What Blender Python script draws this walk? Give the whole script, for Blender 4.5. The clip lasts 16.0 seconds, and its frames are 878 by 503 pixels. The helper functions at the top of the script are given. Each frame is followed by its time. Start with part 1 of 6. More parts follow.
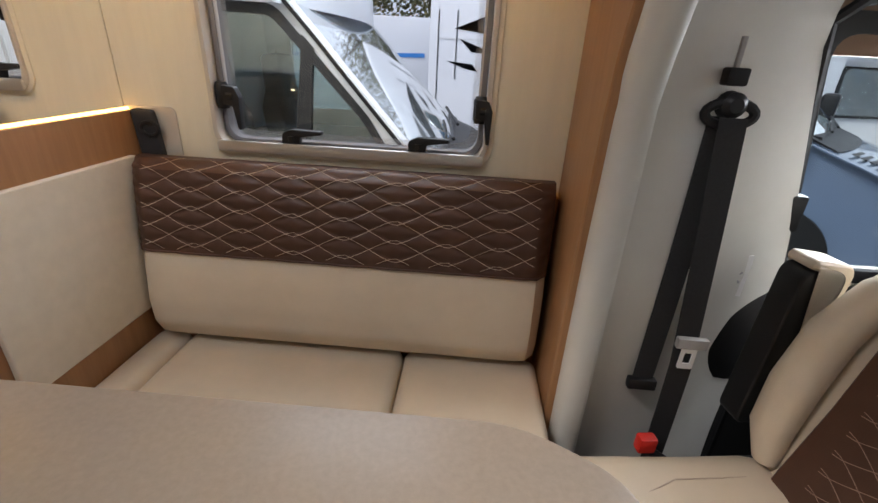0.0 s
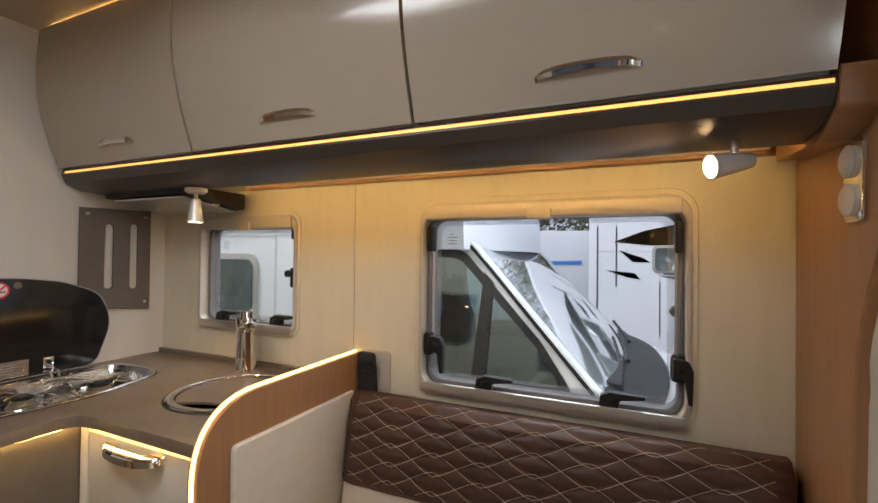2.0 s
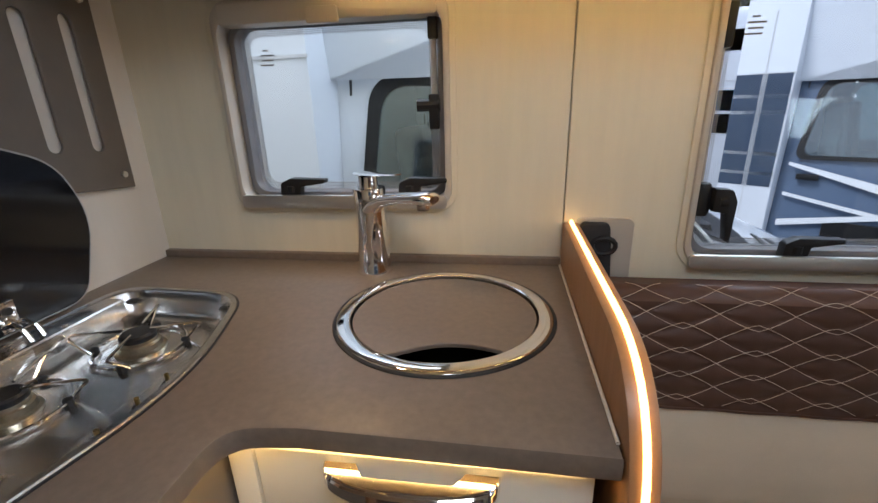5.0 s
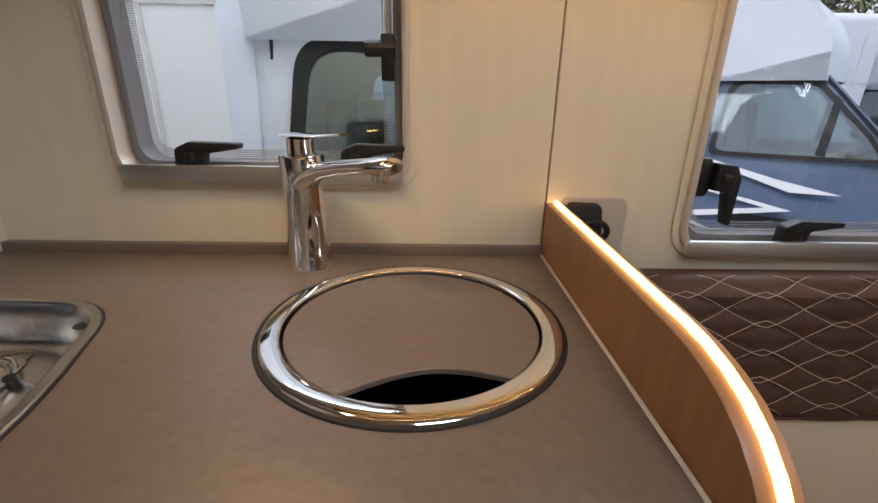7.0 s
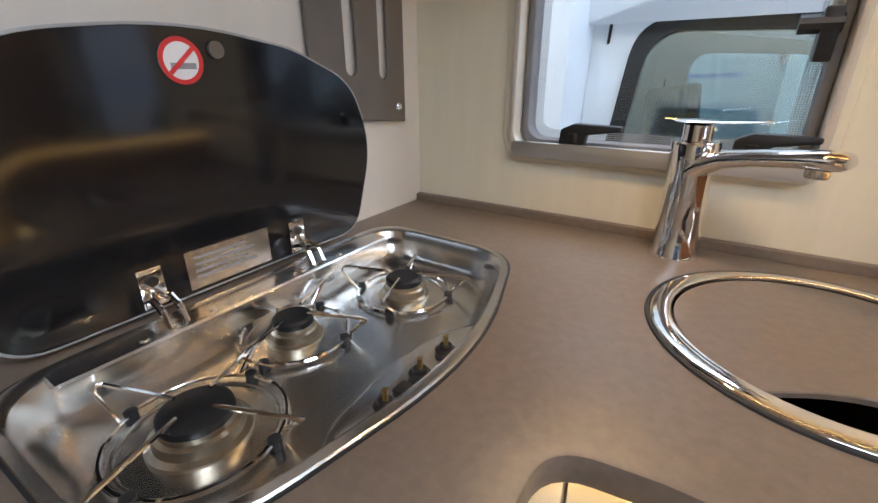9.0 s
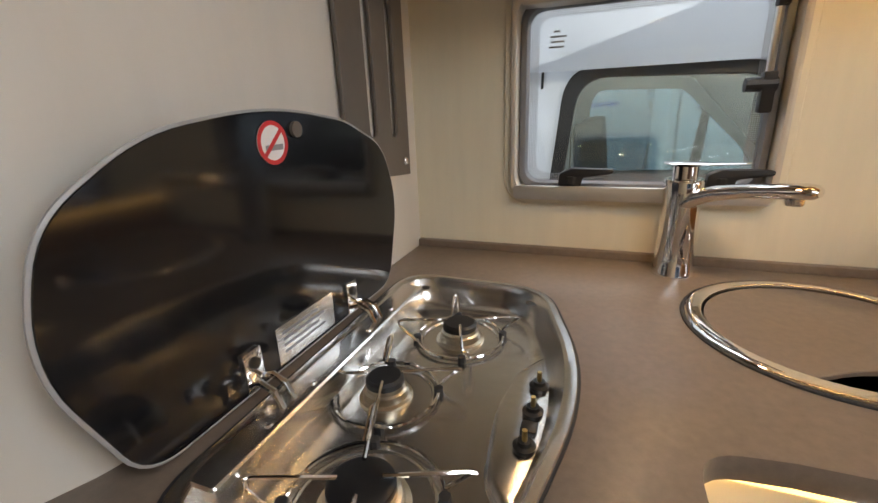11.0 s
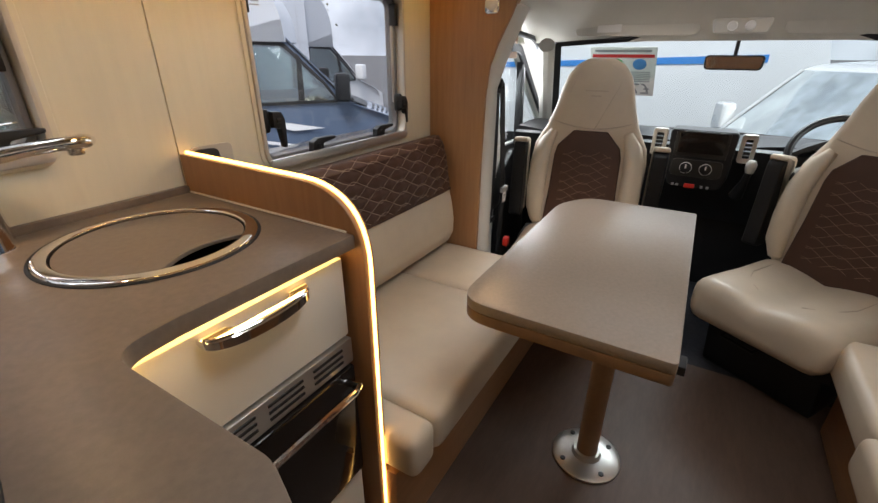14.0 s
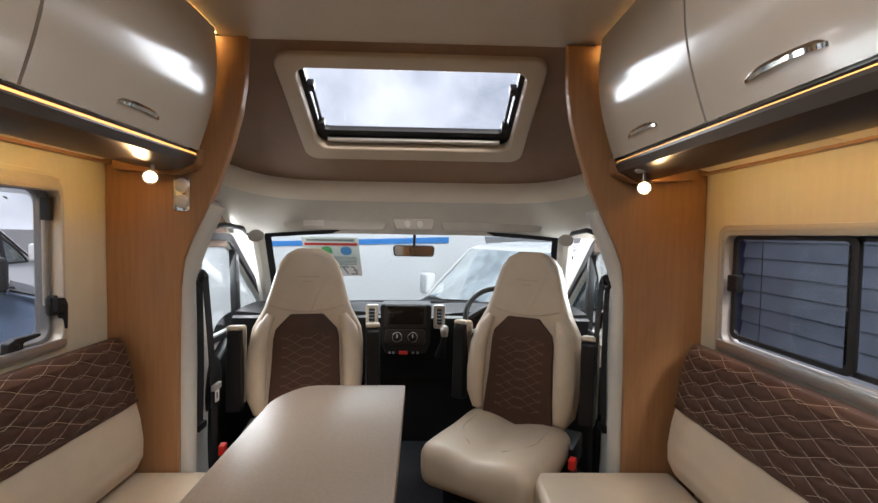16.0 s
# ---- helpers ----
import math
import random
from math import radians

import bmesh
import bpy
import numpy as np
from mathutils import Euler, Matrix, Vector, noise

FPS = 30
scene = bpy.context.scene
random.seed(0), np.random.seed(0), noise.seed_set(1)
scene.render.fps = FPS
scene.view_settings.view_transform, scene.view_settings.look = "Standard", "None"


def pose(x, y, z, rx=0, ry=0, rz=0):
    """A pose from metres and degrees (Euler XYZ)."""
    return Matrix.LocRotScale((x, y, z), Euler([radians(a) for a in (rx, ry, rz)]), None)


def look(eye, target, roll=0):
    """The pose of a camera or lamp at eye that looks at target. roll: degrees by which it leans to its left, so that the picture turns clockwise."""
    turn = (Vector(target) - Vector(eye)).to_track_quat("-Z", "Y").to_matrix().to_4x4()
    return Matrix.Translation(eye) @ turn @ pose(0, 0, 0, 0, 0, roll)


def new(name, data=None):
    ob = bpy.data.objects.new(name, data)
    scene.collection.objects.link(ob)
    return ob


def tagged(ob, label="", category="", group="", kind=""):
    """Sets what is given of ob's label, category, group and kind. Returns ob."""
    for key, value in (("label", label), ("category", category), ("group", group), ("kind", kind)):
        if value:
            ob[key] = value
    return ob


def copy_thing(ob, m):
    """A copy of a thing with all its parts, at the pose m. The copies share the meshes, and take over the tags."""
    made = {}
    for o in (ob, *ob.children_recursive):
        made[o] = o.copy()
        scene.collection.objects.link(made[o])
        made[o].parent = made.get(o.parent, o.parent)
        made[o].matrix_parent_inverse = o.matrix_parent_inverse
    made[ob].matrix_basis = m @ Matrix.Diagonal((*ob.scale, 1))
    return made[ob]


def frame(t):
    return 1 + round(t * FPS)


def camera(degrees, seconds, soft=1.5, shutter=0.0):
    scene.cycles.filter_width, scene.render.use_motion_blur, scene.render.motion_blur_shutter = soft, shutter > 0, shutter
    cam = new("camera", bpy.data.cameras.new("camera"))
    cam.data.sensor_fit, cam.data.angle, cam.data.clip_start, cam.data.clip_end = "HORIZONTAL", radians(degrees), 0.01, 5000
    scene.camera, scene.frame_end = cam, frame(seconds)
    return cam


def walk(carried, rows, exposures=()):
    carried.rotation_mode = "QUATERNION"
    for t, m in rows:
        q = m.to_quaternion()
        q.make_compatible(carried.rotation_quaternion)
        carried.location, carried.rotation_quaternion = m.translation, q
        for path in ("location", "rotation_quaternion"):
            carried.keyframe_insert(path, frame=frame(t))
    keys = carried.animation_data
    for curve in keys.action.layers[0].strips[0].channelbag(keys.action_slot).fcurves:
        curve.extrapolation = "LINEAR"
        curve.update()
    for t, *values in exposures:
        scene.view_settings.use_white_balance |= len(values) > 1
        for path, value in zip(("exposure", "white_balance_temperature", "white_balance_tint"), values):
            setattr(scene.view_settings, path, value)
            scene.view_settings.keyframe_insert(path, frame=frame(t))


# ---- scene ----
cam = camera(90.8, 16.0)
PATH = [
    (0, (-0.029, -0.02, 1.155), (-0.126, 1.804, 0.341), 3.1),
    (0.5, (-0.073, -0.051, 1.185), (-0.629, 1.734, 0.475), 1.8),
    (1, (-0.096, -0.069, 1.268), (-0.798, 1.786, 1.009), 1.8),
    (1.5, (-0.101, -0.078, 1.312), (-0.863, 1.771, 1.334), 1.1),
    (2, (-0.106, -0.071, 1.293), (-0.916, 1.757, 1.317), 0.7),
    (2.5, (-0.176, -0.058, 1.242), (-1.048, 1.731, 1.042), 0.7),
    (3, (-0.304, -0.054, 1.212), (-1.274, 1.65, 0.818), 1.2),
    (3.5, (-0.459, -0.063, 1.194), (-1.545, 1.551, 0.729), 1.7),
    (4, (-0.661, -0.015, 1.179), (-1.837, 1.519, 0.667), 1.1),
    (4.5, (-0.89, 0.079, 1.222), (-1.783, 1.776, 0.652), -1.7),
    (5, (-0.991, 0.179, 1.232), (-1.282, 2.05, 0.586), -1.7),
    (5.2, (-1.021, 0.19, 1.221), (-1.06, 2.085, 0.582), -1.1),
    (7.5, (-1.072, 0.362, 1.167), (-1.033, 2.235, 0.467), 1.0),
    (8, (-1.105, 0.336, 1.173), (-1.412, 2.175, 0.45), 1.1),
    (8.5, (-1.171, 0.304, 1.166), (-1.873, 2.032, 0.445), 0.8),
    (9, (-1.212, 0.263, 1.168), (-2.215, 1.823, 0.42), -0.1),
    (9.2, (-1.225, 0.242, 1.17), (-2.299, 1.742, 0.399), -0.1),
    (11.5, (-1.401, 0.144, 1.215), (-1.838, 1.999, 0.608), -2.1),
    (12, (-1.422, 0.153, 1.2), (-1.51, 2.051, 0.576), -1.2),
    (12.5, (-1.448, 0.142, 1.191), (-0.99, 1.948, 0.465), -1.7),
    (13, (-1.478, 0.11, 1.185), (-0.593, 1.703, 0.361), -0.5),
    (13.5, (-1.473, 0.078, 1.197), (-0.258, 1.397, 0.312), 0.2),
    (14, (-1.419, 0.008, 1.217), (0.142, 0.943, 0.388), 0.4),
    (14.5, (-1.353, -0.057, 1.25), (0.522, 0.382, 0.708), 0.9),
    (15, (-1.347, -0.085, 1.293), (0.636, 0.026, 1.064), 1.1),
    (15.5, (-1.35, -0.086, 1.314), (0.644, -0.138, 1.175), 1.3),
    (16, (-1.348, -0.096, 1.285), (0.65, -0.153, 1.204), 0.9),
]
walk(cam, [(t, look(eye, target, roll)) for t, eye, target, roll in PATH], [(0.0, 0.52, 6700, 16), (1.5, 0.46, 7100, 16), (3.0, 0.38, 6000, 13), (5.0, 0.36, 6000, 13), (7.5, 0.36, 6600, 18), (9.0, 0.86, 5900, 13), (11.5, 0.60, 6900, 14), (13.0, 0.46, 7100, 16), (15.0, 0.34, 6700, 15), (16.0, 0.44, 6900, 17)])

# ---- world, sun, large lights ----
world = bpy.data.worlds.new("overcast_sky")
scene.world = world
world.use_nodes = True
wn = world.node_tree
sky_node = wn.nodes.new("ShaderNodeTexSky")
sky_node.sky_type = 'NISHITA'
sky_node.sun_disc = False
sky_node.sun_elevation = radians(52)
sky_node.sun_rotation = radians(243)
sky_node.air_density = 1.0
sky_node.dust_density = 4.0
cloud_co = wn.nodes.new("ShaderNodeTexCoord")
cloud_noise = wn.nodes.new("ShaderNodeTexNoise")
cloud_noise.inputs["Scale"].default_value = 4.5
cloud_noise.inputs["Detail"].default_value = 7.0
cloud_ramp = wn.nodes.new("ShaderNodeValToRGB")
cloud_ramp.color_ramp.elements[0].position = 0.36
cloud_ramp.color_ramp.elements[0].color = (3.7, 4.3, 5.4, 1)
cloud_ramp.color_ramp.elements[1].position = 0.62
cloud_ramp.color_ramp.elements[1].color = (8.2, 9.0, 10.4, 1)
cloud_mix = wn.nodes.new("ShaderNodeMix")
cloud_mix.data_type = 'RGBA'
cloud_mix.inputs[0].default_value = 0.85
wn.links.new(cloud_co.outputs["Generated"], cloud_noise.inputs["Vector"])
wn.links.new(cloud_noise.outputs["Fac"], cloud_ramp.inputs["Fac"])
wn.links.new(sky_node.outputs["Color"], cloud_mix.inputs[6])
wn.links.new(cloud_ramp.outputs["Color"], cloud_mix.inputs[7])
wn.links.new(cloud_mix.outputs[2], wn.nodes["Background"].inputs["Color"])
wn.nodes["Background"].inputs["Strength"].default_value = 0.112

sun = new("sun", bpy.data.lights.new("sun", 'SUN'))
sun.data.energy, sun.data.angle, sun.data.color = 2.6, radians(22), (1, 0.99, 0.97)
sun.matrix_world = look((0, 0, 20), (14, 7, 0))


def area_light(name, eye, target, sx, sy, watts, color):
    la = bpy.data.lights.new(name, 'AREA')
    la.shape, la.size, la.size_y, la.energy, la.color = 'RECTANGLE', sx, sy, watts, color
    ob = new(name, la)
    ob.matrix_world = look(eye, target)
    return ob


# sky light falling in through the roof vent, the windows and the windscreen
DAY = (0.84, 0.93, 1.0)
area_light("vent_daylight", (-0.77, -0.10, 1.994), (-0.77, -0.10, 0.0), 0.48, 0.48, 7.0, DAY)
area_light("window_daylight", (-0.31, 1.72, 2.08), (-0.31, 0.55, 0.7), 1.2, 0.75, 13, DAY)
area_light("window_daylight", (-1.45, 1.72, 2.08), (-1.40, 0.65, 0.9), 0.9, 0.75, 9, DAY)
area_light("window_daylight", (-0.42, -1.85, 2.05), (-0.42, -0.5, 0.6), 1.6, 0.9, 12, DAY)
area_light("windscreen_daylight", (1.95, -0.03, 2.15), (0.35, -0.03, 0.7), 2.0, 1.1, 68, DAY)

area_light("cab_door_daylight", (0.98, 1.02, 1.16), (0.62, 0.0, 0.75), 0.55, 0.42, 9, DAY)
area_light("cab_door_daylight", (0.98, -1.08, 1.16), (0.62, 0.0, 0.75), 0.55, 0.42, 7, DAY)


# ---- materials ----
def mat(name, color, rough=0.5, metal=0.0, vary=0.12, scale=8.0, bump=0.0, bump_scale=120.0, coat=0.0, stretch=(1, 1, 1), rnd=0.0, color2=None, dirt=0.0, spec=0.5):
    m = bpy.data.materials.new(name)
    m.use_nodes = True
    nt = m.node_tree
    b = nt.nodes["Principled BSDF"]
    b.inputs["Roughness"].default_value, b.inputs["Metallic"].default_value = rough, metal
    b.inputs["Coat Weight"].default_value = coat
    b.inputs["Coat Roughness"].default_value = 0.05
    b.inputs["Specular IOR Level"].default_value = spec
    co = nt.nodes.new("ShaderNodeTexCoord")
    mp = nt.nodes.new("ShaderNodeMapping")
    mp.inputs["Scale"].default_value = stretch
    nt.links.new(co.outputs["Object"], mp.inputs["Vector"])
    n1 = nt.nodes.new("ShaderNodeTexNoise")
    n1.inputs["Scale"].default_value, n1.inputs["Detail"].default_value = scale, 6
    n1.inputs["Roughness"].default_value = 0.62
    nt.links.new(mp.outputs["Vector"], n1.inputs["Vector"])
    rp = nt.nodes.new("ShaderNodeValToRGB")
    a = color2 or tuple(c * (1 - vary) for c in color)
    c = color if color2 else tuple(min(1, v * (1 + vary)) for v in color)
    rp.color_ramp.elements[0].position, rp.color_ramp.elements[1].position = 0.32, 0.68
    rp.color_ramp.elements[0].color, rp.color_ramp.elements[1].color = (*a, 1), (*c, 1)
    nt.links.new(n1.outputs["Fac"], rp.inputs["Fac"])
    out = rp.outputs["Color"]
    if rnd:
        oi = nt.nodes.new("ShaderNodeObjectInfo")
        hs = nt.nodes.new("ShaderNodeHueSaturation")
        mr = nt.nodes.new("ShaderNodeMapRange")
        mr.inputs["To Min"].default_value, mr.inputs["To Max"].default_value = 1 - rnd, 1 + rnd
        nt.links.new(oi.outputs["Random"], mr.inputs["Value"])
        nt.links.new(mr.outputs["Result"], hs.inputs["Value"])
        nt.links.new(out, hs.inputs["Color"])
        out = hs.outputs["Color"]
    nt.links.new(out, b.inputs["Base Color"])
    n2 = nt.nodes.new("ShaderNodeTexNoise")
    n2.inputs["Scale"].default_value, n2.inputs["Detail"].default_value = 3.0, 3
    nt.links.new(co.outputs["Object"], n2.inputs["Vector"])
    mr2 = nt.nodes.new("ShaderNodeMapRange")
    mr2.inputs["To Min"].default_value, mr2.inputs["To Max"].default_value = max(0.02, rough * 0.85), min(1, rough * 1.15)
    nt.links.new(n2.outputs["Fac"], mr2.inputs["Value"])
    nt.links.new(mr2.outputs["Result"], b.inputs["Roughness"])
    if bump:
        n3 = nt.nodes.new("ShaderNodeTexNoise")
        n3.inputs["Scale"].default_value, n3.inputs["Detail"].default_value = bump_scale, 3
        nt.links.new(mp.outputs["Vector"], n3.inputs["Vector"])
        bp = nt.nodes.new("ShaderNodeBump")
        bp.inputs["Strength"].default_value, bp.inputs["Distance"].default_value = bump, 0.002
        nt.links.new(n3.outputs["Fac"], bp.inputs["Height"])
        nt.links.new(bp.outputs["Normal"], b.inputs["Normal"])
    return m


def dotted(name, color):
    """A printed border of fine dots on a clear pane."""
    m = mat(name, color, 0.5, vary=0.05)
    nt = m.node_tree
    co = nt.nodes.new("ShaderNodeTexCoord")
    vo = nt.nodes.new("ShaderNodeTexVoronoi")
    vo.inputs["Scale"].default_value, vo.inputs["Randomness"].default_value = 300.0, 0.0
    lt = nt.nodes.new("ShaderNodeMath")
    lt.operation, lt.inputs[1].default_value = 'LESS_THAN', 0.40
    tr = nt.nodes.new("ShaderNodeBsdfTransparent")
    mx = nt.nodes.new("ShaderNodeMixShader")
    nt.links.new(co.outputs["Object"], vo.inputs["Vector"])
    nt.links.new(vo.outputs["Distance"], lt.inputs[0])
    nt.links.new(lt.outputs[0], mx.inputs["Fac"])
    nt.links.new(tr.outputs["BSDF"], mx.inputs[1])
    nt.links.new(nt.nodes["Principled BSDF"].outputs["BSDF"], mx.inputs[2])
    nt.links.new(mx.outputs["Shader"], nt.nodes["Material Output"].inputs["Surface"])
    return m


def glow(name, color, strength):
    m = bpy.data.materials.new(name)
    m.use_nodes = True
    b = m.node_tree.nodes["Principled BSDF"]
    b.inputs["Base Color"].default_value = (*color, 1)
    b.inputs["Emission Color"].default_value = (*color, 1)
    b.inputs["Emission Strength"].default_value = strength
    return m


def glass(name, tint, rough=0.0, base=0.025):
    m = bpy.data.materials.new(name)
    m.use_nodes = True
    nt = m.node_tree
    nt.nodes.remove(nt.nodes["Principled BSDF"])
    tr = nt.nodes.new("ShaderNodeBsdfTransparent")
    tr.inputs["Color"].default_value = (*tint, 1)
    gl = nt.nodes.new("ShaderNodeBsdfGlossy")
    gl.inputs["Roughness"].default_value = rough
    lw = nt.nodes.new("ShaderNodeLayerWeight")
    lw.inputs["Blend"].default_value = 0.5
    pw = nt.nodes.new("ShaderNodeMath")
    pw.operation, pw.inputs[1].default_value = 'POWER', 4.0
    fr = nt.nodes.new("ShaderNodeMath")
    fr.operation, fr.inputs[1].default_value, fr.inputs[2].default_value = 'MULTIPLY_ADD', 0.55, base
    nt.links.new(lw.outputs["Facing"], pw.inputs[0])
    nt.links.new(pw.outputs[0], fr.inputs[0])
    mx = nt.nodes.new("ShaderNodeMixShader")
    nt.links.new(fr.outputs[0], mx.inputs["Fac"])
    nt.links.new(tr.outputs["BSDF"], mx.inputs[1])
    nt.links.new(gl.outputs["BSDF"], mx.inputs[2])
    nt.links.new(mx.outputs["Shader"], nt.nodes["Material Output"].inputs["Surface"])
    return m


M = {}
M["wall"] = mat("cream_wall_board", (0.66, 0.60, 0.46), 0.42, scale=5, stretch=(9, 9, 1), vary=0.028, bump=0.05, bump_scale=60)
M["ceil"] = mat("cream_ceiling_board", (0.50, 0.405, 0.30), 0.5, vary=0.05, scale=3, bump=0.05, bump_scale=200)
M["overcab"] = mat("brown_overcab_lining", (0.245, 0.148, 0.092), 0.7, vary=0.08, scale=6, bump=0.15, bump_scale=350)
M["kwall"] = mat("grey_cream_partition", (0.62, 0.57, 0.50), 0.42, vary=0.04, scale=2.5, stretch=(4, 4, 0.5), bump=0.03)
M["wood"] = mat("pear_wood_veneer", (0.36, 0.185, 0.085), 0.38, scale=7, stretch=(10, 10, 0.7), color2=(0.30, 0.148, 0.066), bump=0.06, bump_scale=90)
M["wood_x"] = mat("pear_wood_veneer_long", (0.36, 0.185, 0.085), 0.38, scale=7, stretch=(0.7, 10, 10), color2=(0.30, 0.148, 0.066), bump=0.06, bump_scale=90)
M["gloss"] = mat("taupe_gloss_lacquer", (0.42, 0.35, 0.28), 0.17, vary=0.03, scale=2, coat=0.3)
M["cabdark"] = mat("brown_metallic_rail", (0.075, 0.058, 0.048), 0.32, vary=0.1, scale=5, metal=0.3)
M["top"] = mat("taupe_worktop_laminate", (0.165, 0.125, 0.094), 0.40, vary=0.10, scale=90, bump=0.06, bump_scale=500)
M["tabletop"] = mat("taupe_table_laminate", (0.275, 0.22, 0.172), 0.33, vary=0.07, scale=120, bump=0.05, bump_scale=500)
M["edge"] = mat("bronze_table_edging", (0.22, 0.13, 0.07), 0.35, vary=0.1, scale=30)
M["plate"] = mat("taupe_backing_plate", (0.125, 0.103, 0.082), 0.4, vary=0.06, scale=20)
M["white"] = mat("ivory_drawer_front", (0.72, 0.66, 0.56), 0.3, vary=0.03, scale=3, coat=0.3)
M["leather"] = mat("cream_leather", (0.60, 0.495, 0.37), 0.40, vary=0.05, scale=7, bump=0.12, bump_scale=420)
M["brown"] = mat("chocolate_leather", (0.070, 0.032, 0.020), 0.46, vary=0.12, scale=9, bump=0.12, bump_scale=380, spec=0.38)
M["stitch"] = mat("cream_stitching", (0.50, 0.40, 0.31), 0.7, vary=0.05)
M["tonal"] = mat("brown_tonal_stitching", (0.25, 0.165, 0.12), 0.7, vary=0.05)
M["felt"] = mat("cream_pad_fabric", (0.66, 0.60, 0.50), 0.7, vary=0.04, scale=30, bump=0.1, bump_scale=600)
M["floor"] = mat("brown_floor_vinyl", (0.095, 0.058, 0.040), 0.5, vary=0.15, scale=12, stretch=(1, 4, 1), bump=0.06, bump_scale=200)
M["mat"] = mat("dark_cab_carpet", (0.028, 0.030, 0.036), 0.9, vary=0.25, scale=60, bump=0.4, bump_scale=500)
M["black"] = mat("black_plastic", (0.011, 0.011, 0.012), 0.42, vary=0.1, scale=20, bump=0.05, bump_scale=400, spec=0.35)
M["rubber"] = mat("black_rubber", (0.012, 0.012, 0.013), 0.65, vary=0.1, scale=20)
M["belt"] = mat("black_seat_belt_webbing", (0.018, 0.018, 0.02), 0.75, vary=0.15, scale=200, bump=0.2, bump_scale=600)
M["lid"] = mat("black_toughened_glass", (0.008, 0.008, 0.009), 0.10, vary=0.05)
M["darkglass"] = mat("dark_oven_glass", (0.012, 0.010, 0.009), 0.08, vary=0.05)
M["chrome"] = mat("chrome", (0.82, 0.80, 0.78), 0.06, metal=1.0, vary=0.02, scale=4)
M["steel"] = mat("brushed_steel", (0.64, 0.62, 0.59), 0.25, metal=1.0, vary=0.05, scale=10, stretch=(1, 20, 1))
M["alu"] = mat("satin_aluminium", (0.62, 0.60, 0.57), 0.32, metal=0.9, vary=0.05, scale=8)
M["frame"] = mat("champagne_window_frame", (0.52, 0.47, 0.40), 0.35, vary=0.04, scale=6, metal=0.25)
M["greyframe"] = mat("grey_sash_frame", (0.36, 0.35, 0.34), 0.4, vary=0.06)
M["trim"] = mat("grey_beige_cab_plastic", (0.56, 0.54, 0.49), 0.55, vary=0.04, scale=6, bump=0.15, bump_scale=600)
M["header"] = mat("cream_cab_header", (0.74, 0.68, 0.58), 0.5, vary=0.04, scale=4, bump=0.05)
M["knob"] = mat("dark_knob", (0.02, 0.018, 0.016), 0.35)
M["burner"] = mat("heat_tinted_alloy", (0.46, 0.40, 0.30), 0.3, metal=1.0, vary=0.2, scale=40)
M["brass"] = mat("brass_spindle", (0.55, 0.40, 0.16), 0.3, metal=1.0)
M["red"] = mat("red_plastic", (0.62, 0.03, 0.02), 0.4)
M["redsign"] = mat("red_print", (0.60, 0.03, 0.03), 0.5)
M["paper"] = mat("white_print", (0.75, 0.74, 0.72), 0.55, vary=0.04)
M["greyink"] = mat("grey_print", (0.25, 0.25, 0.26), 0.6)
# near-black base colour carries the shade inside the covered sink bowl
M["bowl_shade"] = mat("shaded_sink_bowl", (0.008, 0.007, 0.006), 0.5)
M["glass"] = glass("clear_acrylic", (0.93, 0.95, 0.96))
M["tint"] = glass("smoked_acrylic", (0.60, 0.63, 0.67))
M["screen"] = glass("windscreen_glass", (0.88, 0.93, 0.92))
M["frit"] = dotted("grey_dot_print", (0.30, 0.31, 0.33))
M["cabglass"] = glass("green_tinted_vehicle_glass", (0.70, 0.80, 0.80), 0.0, 0.14)
M["seam"] = mat("pale_grey_panel_joint", (0.55, 0.56, 0.58), 0.4)
M["sealgrey"] = mat("grey_rubber_seal", (0.16, 0.16, 0.17), 0.5)
M["led"] = glow("warm_led_strip", (1.0, 0.58, 0.16), 5.0)
M["ledrail"] = glow("amber_rail_strip", (1.0, 0.50, 0.13), 1.0)
M["ledlow"] = glow("warm_led_under_edge", (1.0, 0.67, 0.23), 19.0)
M["bulb"] = glow("warm_spot_bulb", (1.0, 0.72, 0.38), 25.0)
M["lampbody"] = mat("white_lamp_body", (0.66, 0.62, 0.56), 0.35, metal=0.3)


# ---- building helpers ----
def finish(bm, name, material, smooth=True):
    bmesh.ops.recalc_face_normals(bm, faces=bm.faces)
    me = bpy.data.meshes.new(name)
    bm.to_mesh(me)
    bm.free()
    me.materials.append(material)
    if smooth:
        me.polygons.foreach_set("use_smooth", [True] * len(me.polygons))
        me.set_sharp_from_angle(angle=radians(35))
    return me


def thing(name, at, label, category, group="", kind=""):
    ob = new(name)
    ob.empty_display_size = 0.05
    ob.matrix_world = Matrix.Translation(at)
    return tagged(ob, label, category, group, kind)


def part(name, bm, material, parent, label=""):
    ob = new(name, finish(bm, name, material))
    ob.parent = parent
    root = parent
    off = Vector((0, 0, 0))
    while root is not None and root.data is None:
        off += root.location
        root = root.parent
    if parent.data is None:
        ob.matrix_parent_inverse = Matrix.Translation(-off)
    return tagged(ob, label)


def solo(name, bm, material, label, category, group="", kind=""):
    return tagged(new(name, finish(bm, name, material)), label, category, group, kind)


def setting(name, bm, material, label=""):
    return tagged(new(name, finish(bm, name, material)), label, kind="structure")


